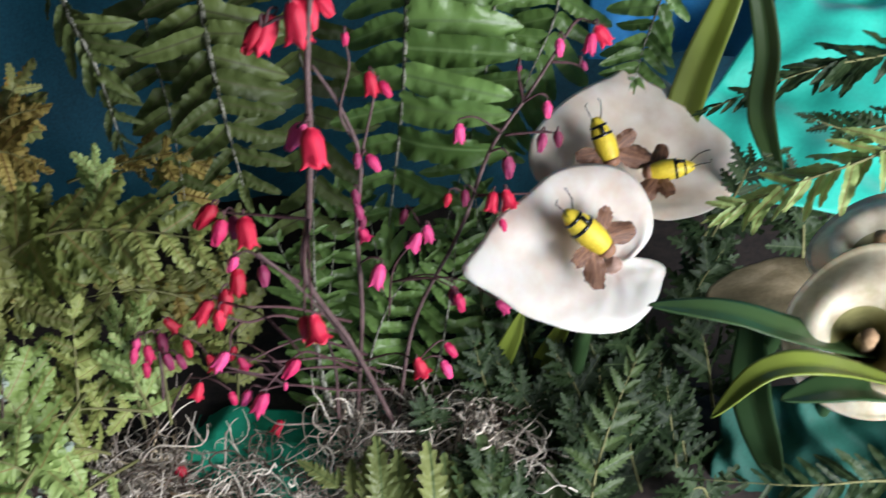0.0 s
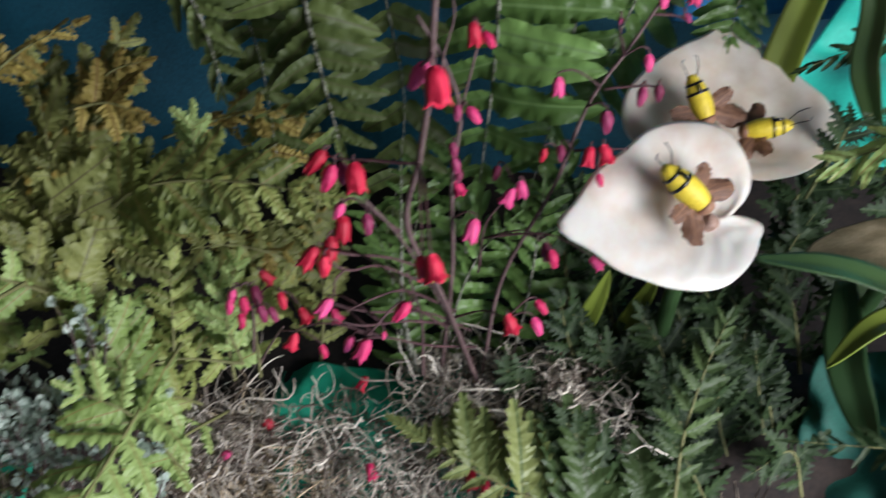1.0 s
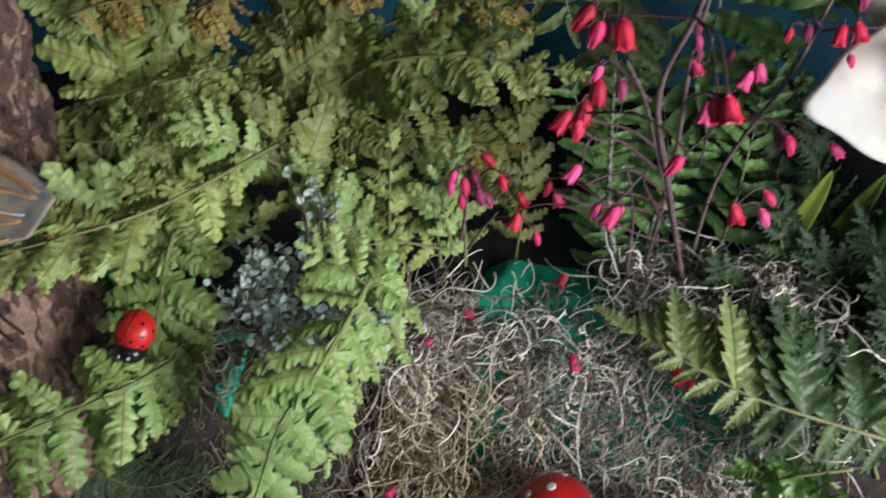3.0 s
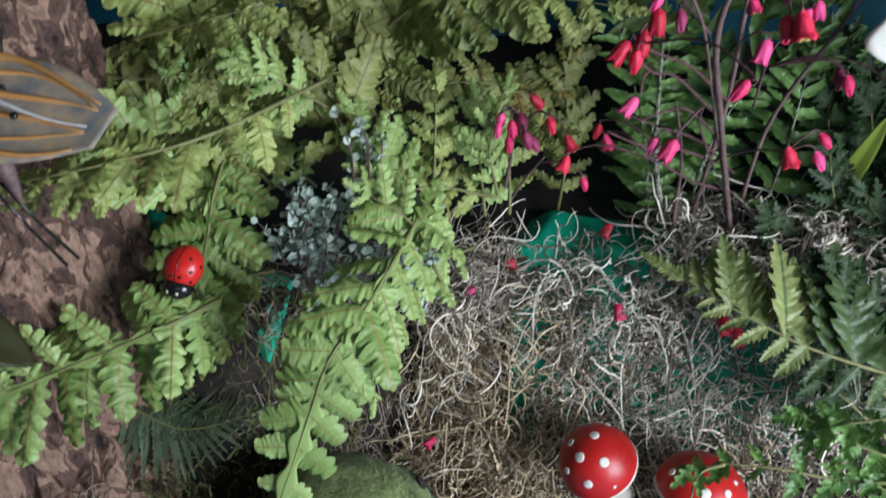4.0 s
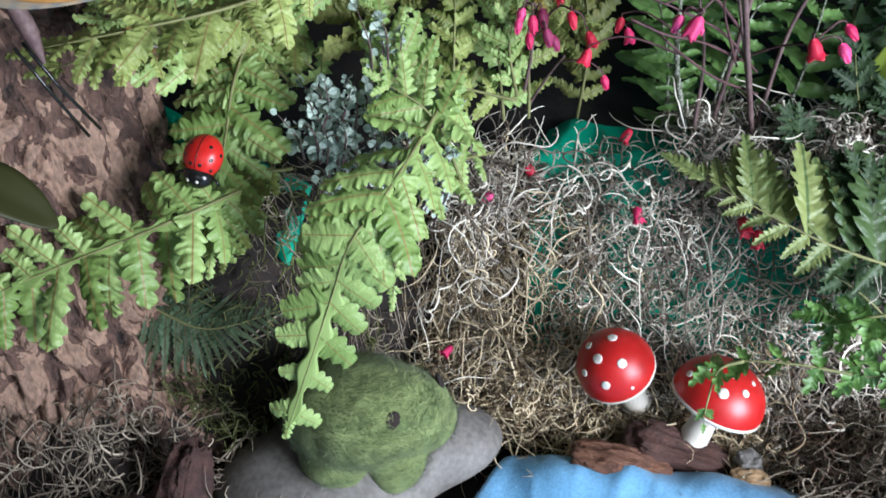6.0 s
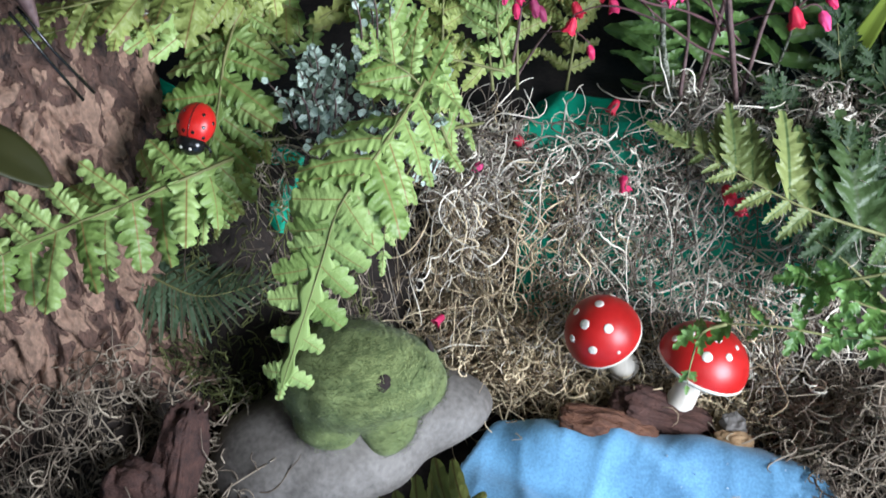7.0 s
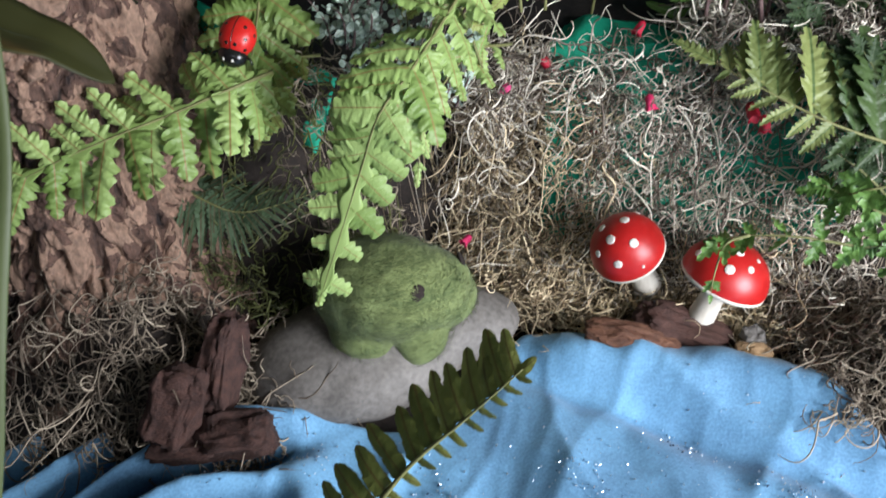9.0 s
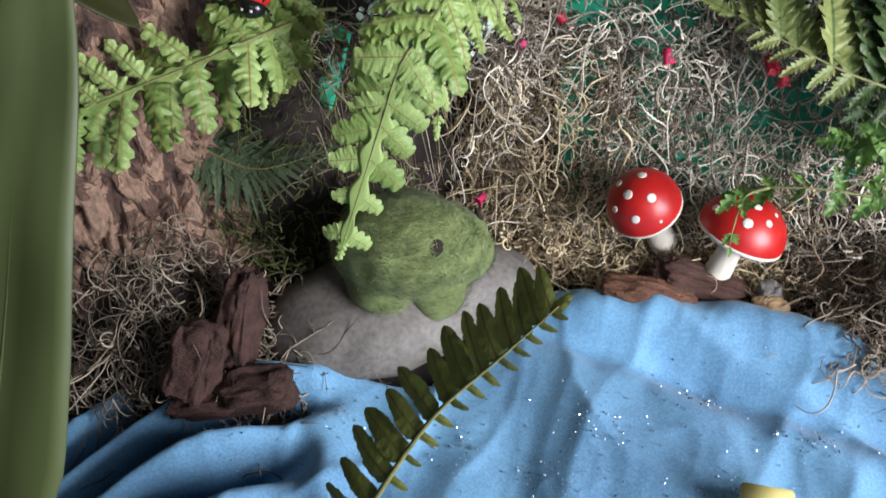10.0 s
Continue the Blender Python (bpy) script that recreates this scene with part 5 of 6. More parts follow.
def ladybug(centre, x, z, s):
    m = basis(centre, x, z, s)
    e = thing("toy_ladybug", centre, "glossy red toy ladybug with black spots and head, on a fern", "toy ladybug")
    b = bmesh.new()
    bmesh.ops.create_uvsphere(b, u_segments=32, v_segments=20, radius=1)
    for v in b.verts:
        v.co = m @ Vector((v.co.x * 0.0105 - 0.002, v.co.y * 0.0092, max(v.co.z, -0.15) * 0.008))
    shell = part("shell", b, M_LBRED, e, "red domed shell")
    b = bmesh.new()
    bmesh.ops.create_uvsphere(b, u_segments=28, v_segments=16, radius=1)
    for v in b.verts:
        v.co = m @ Vector((v.co.x * 0.0055 + 0.0078, v.co.y * 0.0072, max(v.co.z, -0.2) * 0.0058))
    head = part("head", b, M_BLACK, e, "shiny black head")
    for d in (1, -1):
        b = bmesh.new()
        bmesh.ops.create_uvsphere(b, u_segments=12, v_segments=8, radius=0.0009 * s)
        bmesh.ops.translate(b, verts=b.verts, vec=m @ Vector((0.0107, 0.0022 * d, 0.004)))
        part("eye", b, M_SPOT, head, "white painted eye")
        part("leg", tube(bmesh.new(), [m @ Vector(q) for q in ((0.006, 0.006 * d, 0), (0.008, 0.0095 * d, 0.0005), (0.0095, 0.0105 * d, -0.001))], 0.0006, 6), M_BLACK, e)
    path = [m @ Vector((-0.002 + 0.0104 * math.sin(a), 0, 0.00805 * math.cos(a))) for a in [radians(q) for q in range(-80, 62, 6)]]
    part("seam", tube(bmesh.new(), path, 0.00022 * s, 5), M_BLACK, shell)
    for a, o in ((25, 35), (-25, 35), (75, 45), (-75, 45), (125, 40), (-125, 40), (100, 75), (-100, 75), (50, 68), (-50, 68)):
        a, o = radians(a), radians(o)
        q = Vector((math.sin(o) * math.cos(a), math.sin(o) * math.sin(a), math.cos(o)))
        p = Vector((q.x * 0.0105 - 0.002, q.y * 0.0092, q.z * 0.008))
        part("spot", lathe([(0.0009, -0.0004), (0.0009, 0.00008), (0.0004, 0.00016), (0.0001, 0.00017)], m @ basis(p, q.orthogonal(), q), 12), M_BLACK, shell)
    return e


ladybug((-0.273, 0.229, 0.193), (-0.15, -0.71, -0.69), (0.12, -0.66, 0.74), 0.95)


def wing(parent, o, x, z, size, prof):
    m = basis(o, x, z, size)
    bm = bmesh.new()
    grid(bm, 40, 13, lambda u, v: m @ Vector((u, (2 * v - 1) * prof(u) + 0.1 * u, 0.06 * math.sin(u * 3) * (2 * v - 1))))
    w = part("wing", thicken(bm, 0.0003), M_WINGP, parent, "grey and orange patterned paper wing")
    for k in range(7):
        v0 = 0.12 + 0.8 * k / 6
        line = [m @ Vector((u, (2 * v0 - 1) * prof(u) + 0.1 * u + 0.035 * math.sin(u * 6 + k * 2.1), 0.06 * math.sin(u * 3) * (2 * v0 - 1) + 0.006)) for u in [0.12 + 0.8 * q / 15 for q in range(16)]]
        part("stripe", tube(bmesh.new(), line, lambda s: (0.0011 if k % 2 else 0.0018) * (1.15 - s), 5), M_WINGO if k != 3 else M_WINGW, w)
    for u, v in ((0.45, 0.3), (0.6, -0.2)):
        bmd = lathe([(0.0012, -0.0003), (0.0012, 0.0007), (0.0003, 0.0009)], m.normalized() @ pose(u * size, v * prof(u) * size + 0.1 * u * size, 0.0004 + 0.02 * size), 12)
        part("spot", bmd, M_BLACK, w)
    return w


bf = thing("toy_butterfly", (-0.264, 0.151, 0.281), "orange and grey patterned toy butterfly perched on the stump", "toy butterfly")
wing(bf, (-0.297, 0.151, 0.313), (0.97, -0.05, -0.22), (0.31, -0.30, 0.90), 0.062, lambda u: 0.03 + 0.27 * math.sin(math.pi * min(1, u * 0.8 + 0.12)) ** 0.8)
wing(bf, (-0.296, 0.199, 0.261), (0.98, 0.11, -0.16), (0.20, -0.29, 0.94), 0.04, lambda u: 0.03 + 0.17 * math.sin(math.pi * min(1, u * 0.8 + 0.12)) ** 0.8)
part("body", tube(bmesh.new(), spline([(-0.285, 0.158, 0.302), (-0.279, 0.158, 0.285), (-0.276, 0.157, 0.271)], 13), lambda s: 0.003 * math.sin(math.pi * (0.1 + 0.85 * s)), 10), M_STALK, bf, "thin dark body")
for q in (((-0.285, 0.157, 0.276), (-0.282, 0.163, 0.257), (-0.278, 0.169, 0.238)), ((-0.283, 0.159, 0.277), (-0.280, 0.165, 0.259), (-0.274, 0.171, 0.240))):
    part("antenna", tube(bmesh.new(), list(map(V, q)), 0.0006, 6), M_BLACK, bf)

# glitter on the cloth
bm = bmesh.new()
gr = random.Random(3)
spots = [(-0.229, 0.131), (-0.05, 0.185), (-0.1, 0.15), (-0.13, 0.12), (-0.04, 0.12), (0.0, 0.16), (-0.28, 0.11), (-0.07, 0.09), (-0.17, 0.13)]
dots = []
for _ in range(700):
    cx, cy = gr.choice(spots)
    s = gr.choice((0.006, 0.012, 0.04))
    x, y = cx + gr.gauss(0, s), cy + gr.gauss(0, s)
    if not (-0.45 < x < 0.15 and -0.15 < y < 0.26):
        continue
    z = water((x + 0.5) / 0.68, (y + 0.2) / 0.52)[2]
    r = gr.uniform(0.00025, 0.0007)
    turn = Euler((gr.uniform(0, 3), gr.uniform(0, 3), gr.uniform(0, 3))).to_matrix()
    vs = [bm.verts.new(turn @ (Vector(c) * r) + Vector((x, y, z + 0.001))) for c in ((1, 0, 0), (-1, 0, 0), (0, 1, 0), (0, -1, 0), (0, 0, 1), (0, 0, -1))]
    k = 1 if gr.random() < 0.2 else 0
    for a, b, c in ((0, 2, 4), (2, 1, 4), (1, 3, 4), (3, 0, 4), (2, 0, 5), (1, 2, 5), (3, 1, 5), (0, 3, 5)):
        bm.faces.new((vs[a], vs[b], vs[c])).material_index = k
tagged(new("glitter", mesh_of(bm, [M_GEM, M_GEMD], False)), "silver and dark glitter grains scattered on the blue cloth", "glitter", "", "stuff")

# pale yellow card corner lying on the cloth
bm = bmesh.new()
bmesh.ops.create_cube(bm, size=1)
bmesh.ops.scale(bm, verts=bm.verts, vec=(0.024, 0.024, 0.003))
bmesh.ops.bevel(bm, geom=bm.edges[:], offset=0.001, segments=2, affect="EDGES")
ob = new("yellow_card", mesh_of(bm, surface("yellow_card", (0.6, 0.5, 0.16), (0.75, 0.64, 0.26), 30, 0.7, 0.2)))
ob.matrix_world = basis((-0.027, 0.108, 0.018), (0.98, 0.09, -0.19), (0.12, -0.29, 0.95))
tagged(ob, "pale yellow card corner lying on the blue cloth", "card")

# ---- ferns ----
YG = "dried yellow-green fern frond with crinkled leaflets"
OL = "dull olive-green fern frond with crinkled leaflets"
BG = "bright green fern frond with ruffled lobed leaflets"
SW = "dark green sword fern frond with smooth oblong leaflets"
LE = "dark green leatherleaf fern frond, darkened further for shade"

# fronds at the water's side
frond([(-0.175, 0.328, 0.196), (-0.179, 0.270, 0.196), (-0.188, 0.220, 0.188), (-0.200, 0.203, 0.174), (-0.211, 0.198, 0.145), (-0.231, 0.174, 0.088)], 16, 0.031, P_LADYB, M_RACHIS, "bright green fern frond hanging over the stone", face=(0.28, -0.70, 0.66), shape=0.6, lean=20, jit=0.8, low=P_OAK, web=0.0078, thick=0.0009)
frond([(-0.261, 0.234, 0.175), (-0.273, 0.213, 0.177), (-0.298, 0.197, 0.171), (-0.320, 0.182, 0.167), (-0.346, 0.169, 0.159), (-0.375, 0.153, 0.148)], 11, 0.036, P_LADYB, M_RACHIS, "bright green fern frond across the stump", face=(0.18, -0.72, 0.67), shape=0.3, lean=8, sides=(0.85, 1.05), jit=1.0, thick=0.0009, web=0.0042, broad=0.85)
frond([(-0.273, 0.319, 0.232), (-0.274, 0.276, 0.210), (-0.274, 0.256, 0.191), (-0.274, 0.233, 0.169), (-0.272, 0.214, 0.152)], 11, 0.03, P_LADYB, M_RACHIS, "green fern frond carrying the toy ladybug", face=(0.17, -0.65, 0.74), shape=0.4, lean=10, jit=0.8, web=0.0042, broad=0.85)
frond([(-0.214, 0.280, 0.263), (-0.236, 0.215, 0.269), (-0.262, 0.185, 0.271), (-0.292, 0.170, 0.269)], 10, 0.022, P_LADY, M_RACHIS, "yellow-green fern frond over the butterfly", face=(0.13, -0.38, 0.92), shape=0.5)
frond([(-0.163, 0.341, 0.140), (-0.177, 0.289, 0.160), (-0.189, 0.241, 0.152), (-0.191, 0.224, 0.130)], 9, 0.022, P_LADYB, M_RACHIS, BG, face=(0.35, -0.52, 0.78))
frond([(-0.252, 0.273, 0.164), (-0.265, 0.250, 0.171), (-0.267, 0.234, 0.160), (-0.270, 0.222, 0.145)], 8, 0.02, P_LADY, M_RACHIS, YG, face=(0.14, -0.48, 0.87))
frond([(-0.340, 0.235, 0.109), (-0.316, 0.231, 0.096), (-0.293, 0.232, 0.089), (-0.257, 0.246, 0.095)], 25, 0.029, P_FINE, M_RACHIS, "small dark fine-cut fern frond by the stump", face=(0.14, -0.48, 0.87), lean=18, jit=0.3, category="fern")
frond([(-0.197, 0.020, 0.065), (-0.178, 0.035, 0.098), (-0.157, 0.053, 0.130), (-0.1345, 0.0595, 0.157), (-0.1175, 0.063, 0.1785)], 17, 0.0185, P_SWORDO, M_RACHIS, "olive sword fern frond tip in front of the cloth", face=(0.07, -0.63, 0.77), shape=0.14, lean=-6, sides=(0.34, 1.0), thick=0.0012, start=0.02, jit=0.4)

# left mass
frond([(-0.239, 0.362, 0.220), (-0.211, 0.350, 0.255), (-0.182, 0.341, 0.277), (-0.141, 0.334, 0.284), (-0.091, 0.326, 0.281)], 14, 0.034, P_LADY, M_RACHIS, "yellow-green fern frond arching over the mound", face=(0.05, -0.70, 0.72), shape=0.6, lean=20, thick=0.0014)
for a, b, c, n, ln, k in [
    ((-0.203, 0.326, 0.160), (-0.206, 0.334, 0.190), (-0.206, 0.345, 0.223), 9, .018, 0),
    ((-0.179, 0.336, 0.166), (-0.182, 0.346, 0.198), (-0.184, 0.359, 0.235), 10, .016, 0),
    ((-0.158, 0.347, 0.157), (-0.161, 0.351, 0.190), (-0.164, 0.356, 0.225), 9, .02, 0),
    ((-0.145, 0.350, 0.157), (-0.143, 0.357, 0.202), (-0.116, 0.345, 0.211), 9, .02, 0),
    ((-0.221, 0.319, 0.156), (-0.220, 0.331, 0.191), (-0.220, 0.335, 0.231), 9, .016, 0),
    ((-0.243, 0.322, 0.184), (-0.260, 0.312, 0.212), (-0.272, 0.318, 0.242), 10, .024, 0),
    ((-0.275, 0.296, 0.194), (-0.286, 0.299, 0.220), (-0.296, 0.314, 0.262), 11, .024, 0),
    ((-0.253, 0.324, 0.209), (-0.269, 0.297, 0.228), (-0.290, 0.276, 0.241), 9, .024, 0),
    ((-0.262, 0.239, 0.231), (-0.270, 0.218, 0.258), (-0.281, 0.199, 0.269), 9, .022, 0),
    ((-0.272, 0.223, 0.247), (-0.268, 0.195, 0.260), (-0.290, 0.172, 0.261), 8, .016, 0),
    ((-0.175, 0.337, 0.148), (-0.182, 0.315, 0.172), (-0.210, 0.291, 0.182), 8, .016, 0),
    ((-0.151, 0.345, 0.170), (-0.182, 0.334, 0.181), (-0.202, 0.318, 0.183), 8, .016, 0),
    ((-0.263, 0.315, 0.235), (-0.294, 0.313, 0.277), (-0.320, 0.303, 0.325), 13, .034, 0),
    ((-0.279, 0.326, 0.238), (-0.280, 0.333, 0.286), (-0.292, 0.339, 0.335), 12, .032, 0),
    ((-0.317, 0.303, 0.269), (-0.273, 0.301, 0.281), (-0.229, 0.303, 0.291), 10, .02, 0),
    ((-0.226, 0.334, 0.236), (-0.216, 0.348, 0.273), (-0.204, 0.365, 0.315), 13, .028, 1),
    ((-0.256, 0.342, 0.238), (-0.237, 0.360, 0.279), (-0.230, 0.377, 0.322), 12, .026, 1),
    ((-0.198, 0.347, 0.231), (-0.208, 0.352, 0.259), (-0.230, 0.350, 0.281), 11, .024, 1),
    ((-0.280, 0.296, 0.211), (-0.292, 0.286, 0.235), (-0.295, 0.290, 0.262), 9, .024, 0),
    ((-0.257, 0.301, 0.195), (-0.273, 0.294, 0.225), (-0.275, 0.304, 0.259), 10, .024, 0),
    ((-0.230, 0.318, 0.232), (-0.246, 0.304, 0.251), (-0.265, 0.298, 0.265), 9, .022, 0),
    ((-0.227, 0.347, 0.219), (-0.196, 0.348, 0.249), (-0.187, 0.360, 0.283), 10, .024, 1),
    ((-0.244, 0.332, 0.229), (-0.231, 0.348, 0.273), (-0.235, 0.367, 0.325), 13, .032, 1),
    ((-0.256, 0.355, 0.269), (-0.224, 0.363, 0.299), (-0.193, 0.378, 0.338), 12, .028, 1),
    ((-0.183, 0.372, 0.232), (-0.174, 0.382, 0.266), (-0.171, 0.386, 0.292), 9, .024, 0),
    ((-0.215, 0.333, 0.208), (-0.225, 0.322, 0.229), (-0.236, 0.316, 0.260), 10, .03, 1),
    ((-0.196, 0.306, 0.181), (-0.201, 0.309, 0.206), (-0.218, 0.314, 0.235), 10, .022, 0),
    ((-0.168, 0.287, 0.147), (-0.179, 0.274, 0.195), (-0.200, 0.268, 0.216), 9, .022, 0),
    ((-0.150, 0.340, 0.175), (-0.153, 0.336, 0.207), (-0.145, 0.343, 0.237), 9, .017, 0),
    ((-0.182, 0.331, 0.182), (-0.182, 0.342, 0.210), (-0.182, 0.352, 0.237), 10, .015, 0),
    ((-0.314, 0.265, 0.209), (-0.307, 0.260, 0.238), (-0.314, 0.247, 0.256), 8, .024, 0),
    ((-0.350, 0.302, 0.257), (-0.316, 0.293, 0.254), (-0.277, 0.292, 0.259), 9, .026, 1),
]:
    frond([a, b, c], round(n * 0.66), ln * 1.15, P_OLIVE if k else (P_LADY if rng.random() < 0.6 else P_LADYB), M_RACHIS, OL if k else YG, shape=0.5, jit=1.35)
for a, b, c in [((-0.198, 0.410, 0.271), (-0.172, 0.409, 0.281), (-0.146, 0.406, 0.288)), ((-0.155, 0.418, 0.272), (-0.136, 0.414, 0.280), (-0.111, 0.411, 0.286)), ((-0.176, 0.430, 0.268), (-0.152, 0.416, 0.280), (-0.131, 0.410, 0.289)), ((-0.375, 0.316, 0.230), (-0.346, 0.308, 0.229), (-0.327, 0.292, 0.217)), ((-0.190, 0.408, 0.210), (-0.156, 0.400, 0.208), (-0.122, 0.395, 0.209)), ((-0.160, 0.419, 0.249), (-0.136, 0.419, 0.266), (-0.115, 0.413, 0.272)), ((-0.249, 0.342, 0.324), (-0.227, 0.347, 0.340), (-0.202, 0.350, 0.351)), ((-0.214, 0.357, 0.307), (-0.198, 0.363, 0.324), (-0.181, 0.362, 0.330)), ((-0.304, 0.293, 0.314), (-0.283, 0.294, 0.320), (-0.262, 0.298, 0.320)), ((-0.259, 0.303, 0.309), (-0.245, 0.304, 0.316), (-0.229, 0.304, 0.321)), ((-0.213, 0.349, 0.312), (-0.194, 0.349, 0.315), (-0.177, 0.343, 0.311))]:
    frond([a, b, c], 6, 0.02, P_GOLD, M_RACHIS, "withered golden-brown fern frond behind the green ones", jit=2)

# sword ferns behind
frond([(-0.129, 0.460, 0.404), (-0.119, 0.425, 0.363), (-0.107, 0.391, 0.328), (-0.093, 0.361, 0.292)], 11, 0.0374, P_SWORDD, M_RACHISD, "dull olive sword fern frond with drooping leaflets", face=(-0.10, -0.67, 0.73), shape=0.35, lean=8, thick=0.0022, jit=0.8, tilt=0.55)
frond([(-0.014, 0.474, 0.408), (-0.018, 0.435, 0.360), (-0.020, 0.405, 0.318), (-0.027, 0.378, 0.262)], 10, 0.0562, P_SWORD, M_RACHISD, "glossy mid-green sword fern frond with broad leaflets", face=(-0.34, -0.59, 0.73), shape=0.4, lean=-3, sides=(0.75, 1.05), thick=0.0018, jit=0.6, tilt=0.55)
frond([(-0.181, 0.404, 0.407), (-0.162, 0.372, 0.371), (-0.148, 0.356, 0.351), (-0.139, 0.344, 0.322)], 10, 0.0218, P_SWORDD, M_RACHISD, "dull olive sword fern frond with drooping leaflets", face=(-0.50, -0.63, 0.59), shape=0.4, lean=35, thick=0.0016, tilt=0.55)
frond([(-0.095, 0.525, 0.395), (-0.083, 0.477, 0.334), (-0.070, 0.441, 0.281), (-0.076, 0.407, 0.222)], 10, 0.0437, P_SWORDD, M_RACHISD, "dull olive sword fern frond with drooping leaflets", shape=0.4, lean=15, tilt=0.55)
frond([(-0.165, 0.500, 0.393), (-0.159, 0.458, 0.340), (-0.143, 0.425, 0.304), (-0.134, 0.399, 0.258)], 12, 0.0354, P_SWORDD, M_RACHISD, "dull olive sword fern frond with drooping leaflets", shape=0.4, lean=10, tilt=0.55)
frond([(0.032, 0.529, 0.383), (0.028, 0.486, 0.328), (0.015, 0.451, 0.277), (-0.001, 0.422, 0.228)], 9, 0.0374, P_SWORD, M_RACHISD, SW, shape=0.4, lean=10, tilt=0.55)
frond([(0.065, 0.532, 0.388), (0.066, 0.495, 0.345), (0.049, 0.465, 0.312), (0.030, 0.435, 0.281)], 10, 0.0354, P_SWORD, M_RACHISD, SW, shape=0.4, lean=10, tilt=0.55)
frond([(0.131, 0.504, 0.381), (0.119, 0.475, 0.350), (0.109, 0.458, 0.330), (0.102, 0.442, 0.313)], 8, 0.0250, P_SWORD, M_RACHISD, SW, shape=0.4, lean=20, tilt=0.55)
frond([(-0.074, 0.381, 0.126), (-0.072, 0.392, 0.166), (-0.083, 0.406, 0.211), (-0.097, 0.416, 0.248)], 10, 0.0229, P_SWORD, M_RACHISD, SW, shape=0.4, lean=20, tilt=0.55)
frond([(-0.048, 0.391, 0.125), (-0.041, 0.404, 0.166), (-0.027, 0.412, 0.200), (-0.008, 0.413, 0.222)], 9, 0.0229, P_SWORD, M_RACHISD, SW, shape=0.4, lean=20, tilt=0.55)
frond([(-0.011, 0.384, 0.132), (-0.001, 0.395, 0.172), (0.005, 0.406, 0.211), (0.008, 0.413, 0.243)], 9, 0.0250, P_SWORD, M_RACHISD, SW, shape=0.4, lean=20, tilt=0.55)
frond([(-0.122, 0.395, 0.131), (-0.117, 0.399, 0.178), (-0.121, 0.410, 0.216), (-0.113, 0.416, 0.248)], 12, 0.022, P_OLIVE, M_RACHIS, OL, shape=0.4, lean=20)
frond([(-0.062, 0.369, 0.145), (-0.069, 0.381, 0.179), (-0.070, 0.396, 0.217), (-0.070, 0.412, 0.255)], 12, 0.0146, P_SWORD, M_RACHISD, SW, shape=0.3, lean=10, thick=0.002, tilt=0.55)

frond([(-0.033, 0.409, 0.115), (-0.032, 0.423, 0.160), (-0.038, 0.437, 0.204), (-0.047, 0.451, 0.249)], 9, 0.0354, P_SWORD, M_RACHISD, SW, shape=0.4, lean=15, tilt=0.5)
frond([(-0.064, 0.414, 0.124), (-0.070, 0.427, 0.166), (-0.065, 0.440, 0.209), (-0.061, 0.453, 0.251)], 9, 0.0354, P_SWORD, M_RACHISD, SW, shape=0.4, lean=15, tilt=0.5)
frond([(0.016, 0.406, 0.130), (0.026, 0.418, 0.172), (0.022, 0.432, 0.214), (0.018, 0.442, 0.253)], 9, 0.0354, P_SWORD, M_RACHISD, SW, shape=0.4, lean=15, tilt=0.5)
frond([(-0.124, 0.407, 0.191), (-0.136, 0.400, 0.202), (-0.166, 0.391, 0.216), (-0.207, 0.373, 0.217)], 10, 0.024, P_OLIVE, M_RACHIS, OL, shape=0.4, lean=15)

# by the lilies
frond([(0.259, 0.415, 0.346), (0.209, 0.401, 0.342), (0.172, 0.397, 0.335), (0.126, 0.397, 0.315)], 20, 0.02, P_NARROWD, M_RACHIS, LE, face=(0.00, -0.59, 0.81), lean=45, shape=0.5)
frond([(0.213, 0.328, 0.346), (0.171, 0.309, 0.332), (0.138, 0.307, 0.319), (0.110, 0.305, 0.306)], 17, 0.02, P_NARROW, M_RACHIS, "fresh green fern frond lying over the lilies", face=(0.10, -0.49, 0.87), lean=35, shape=0.4)
frond([(0.259, 0.411, 0.318), (0.225, 0.404, 0.306), (0.203, 0.402, 0.304), (0.183, 0.405, 0.309)], 8, 0.02, P_LEATH, M_RACHIS, LE)
frond([(0.144, 0.402, 0.243), (0.152, 0.397, 0.275), (0.155, 0.394, 0.289), (0.169, 0.397, 0.294)], 7, 0.018, P_LEATH, M_RACHIS, LE)
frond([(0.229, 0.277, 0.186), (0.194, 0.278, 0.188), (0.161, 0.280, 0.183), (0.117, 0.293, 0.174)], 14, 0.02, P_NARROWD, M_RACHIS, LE)

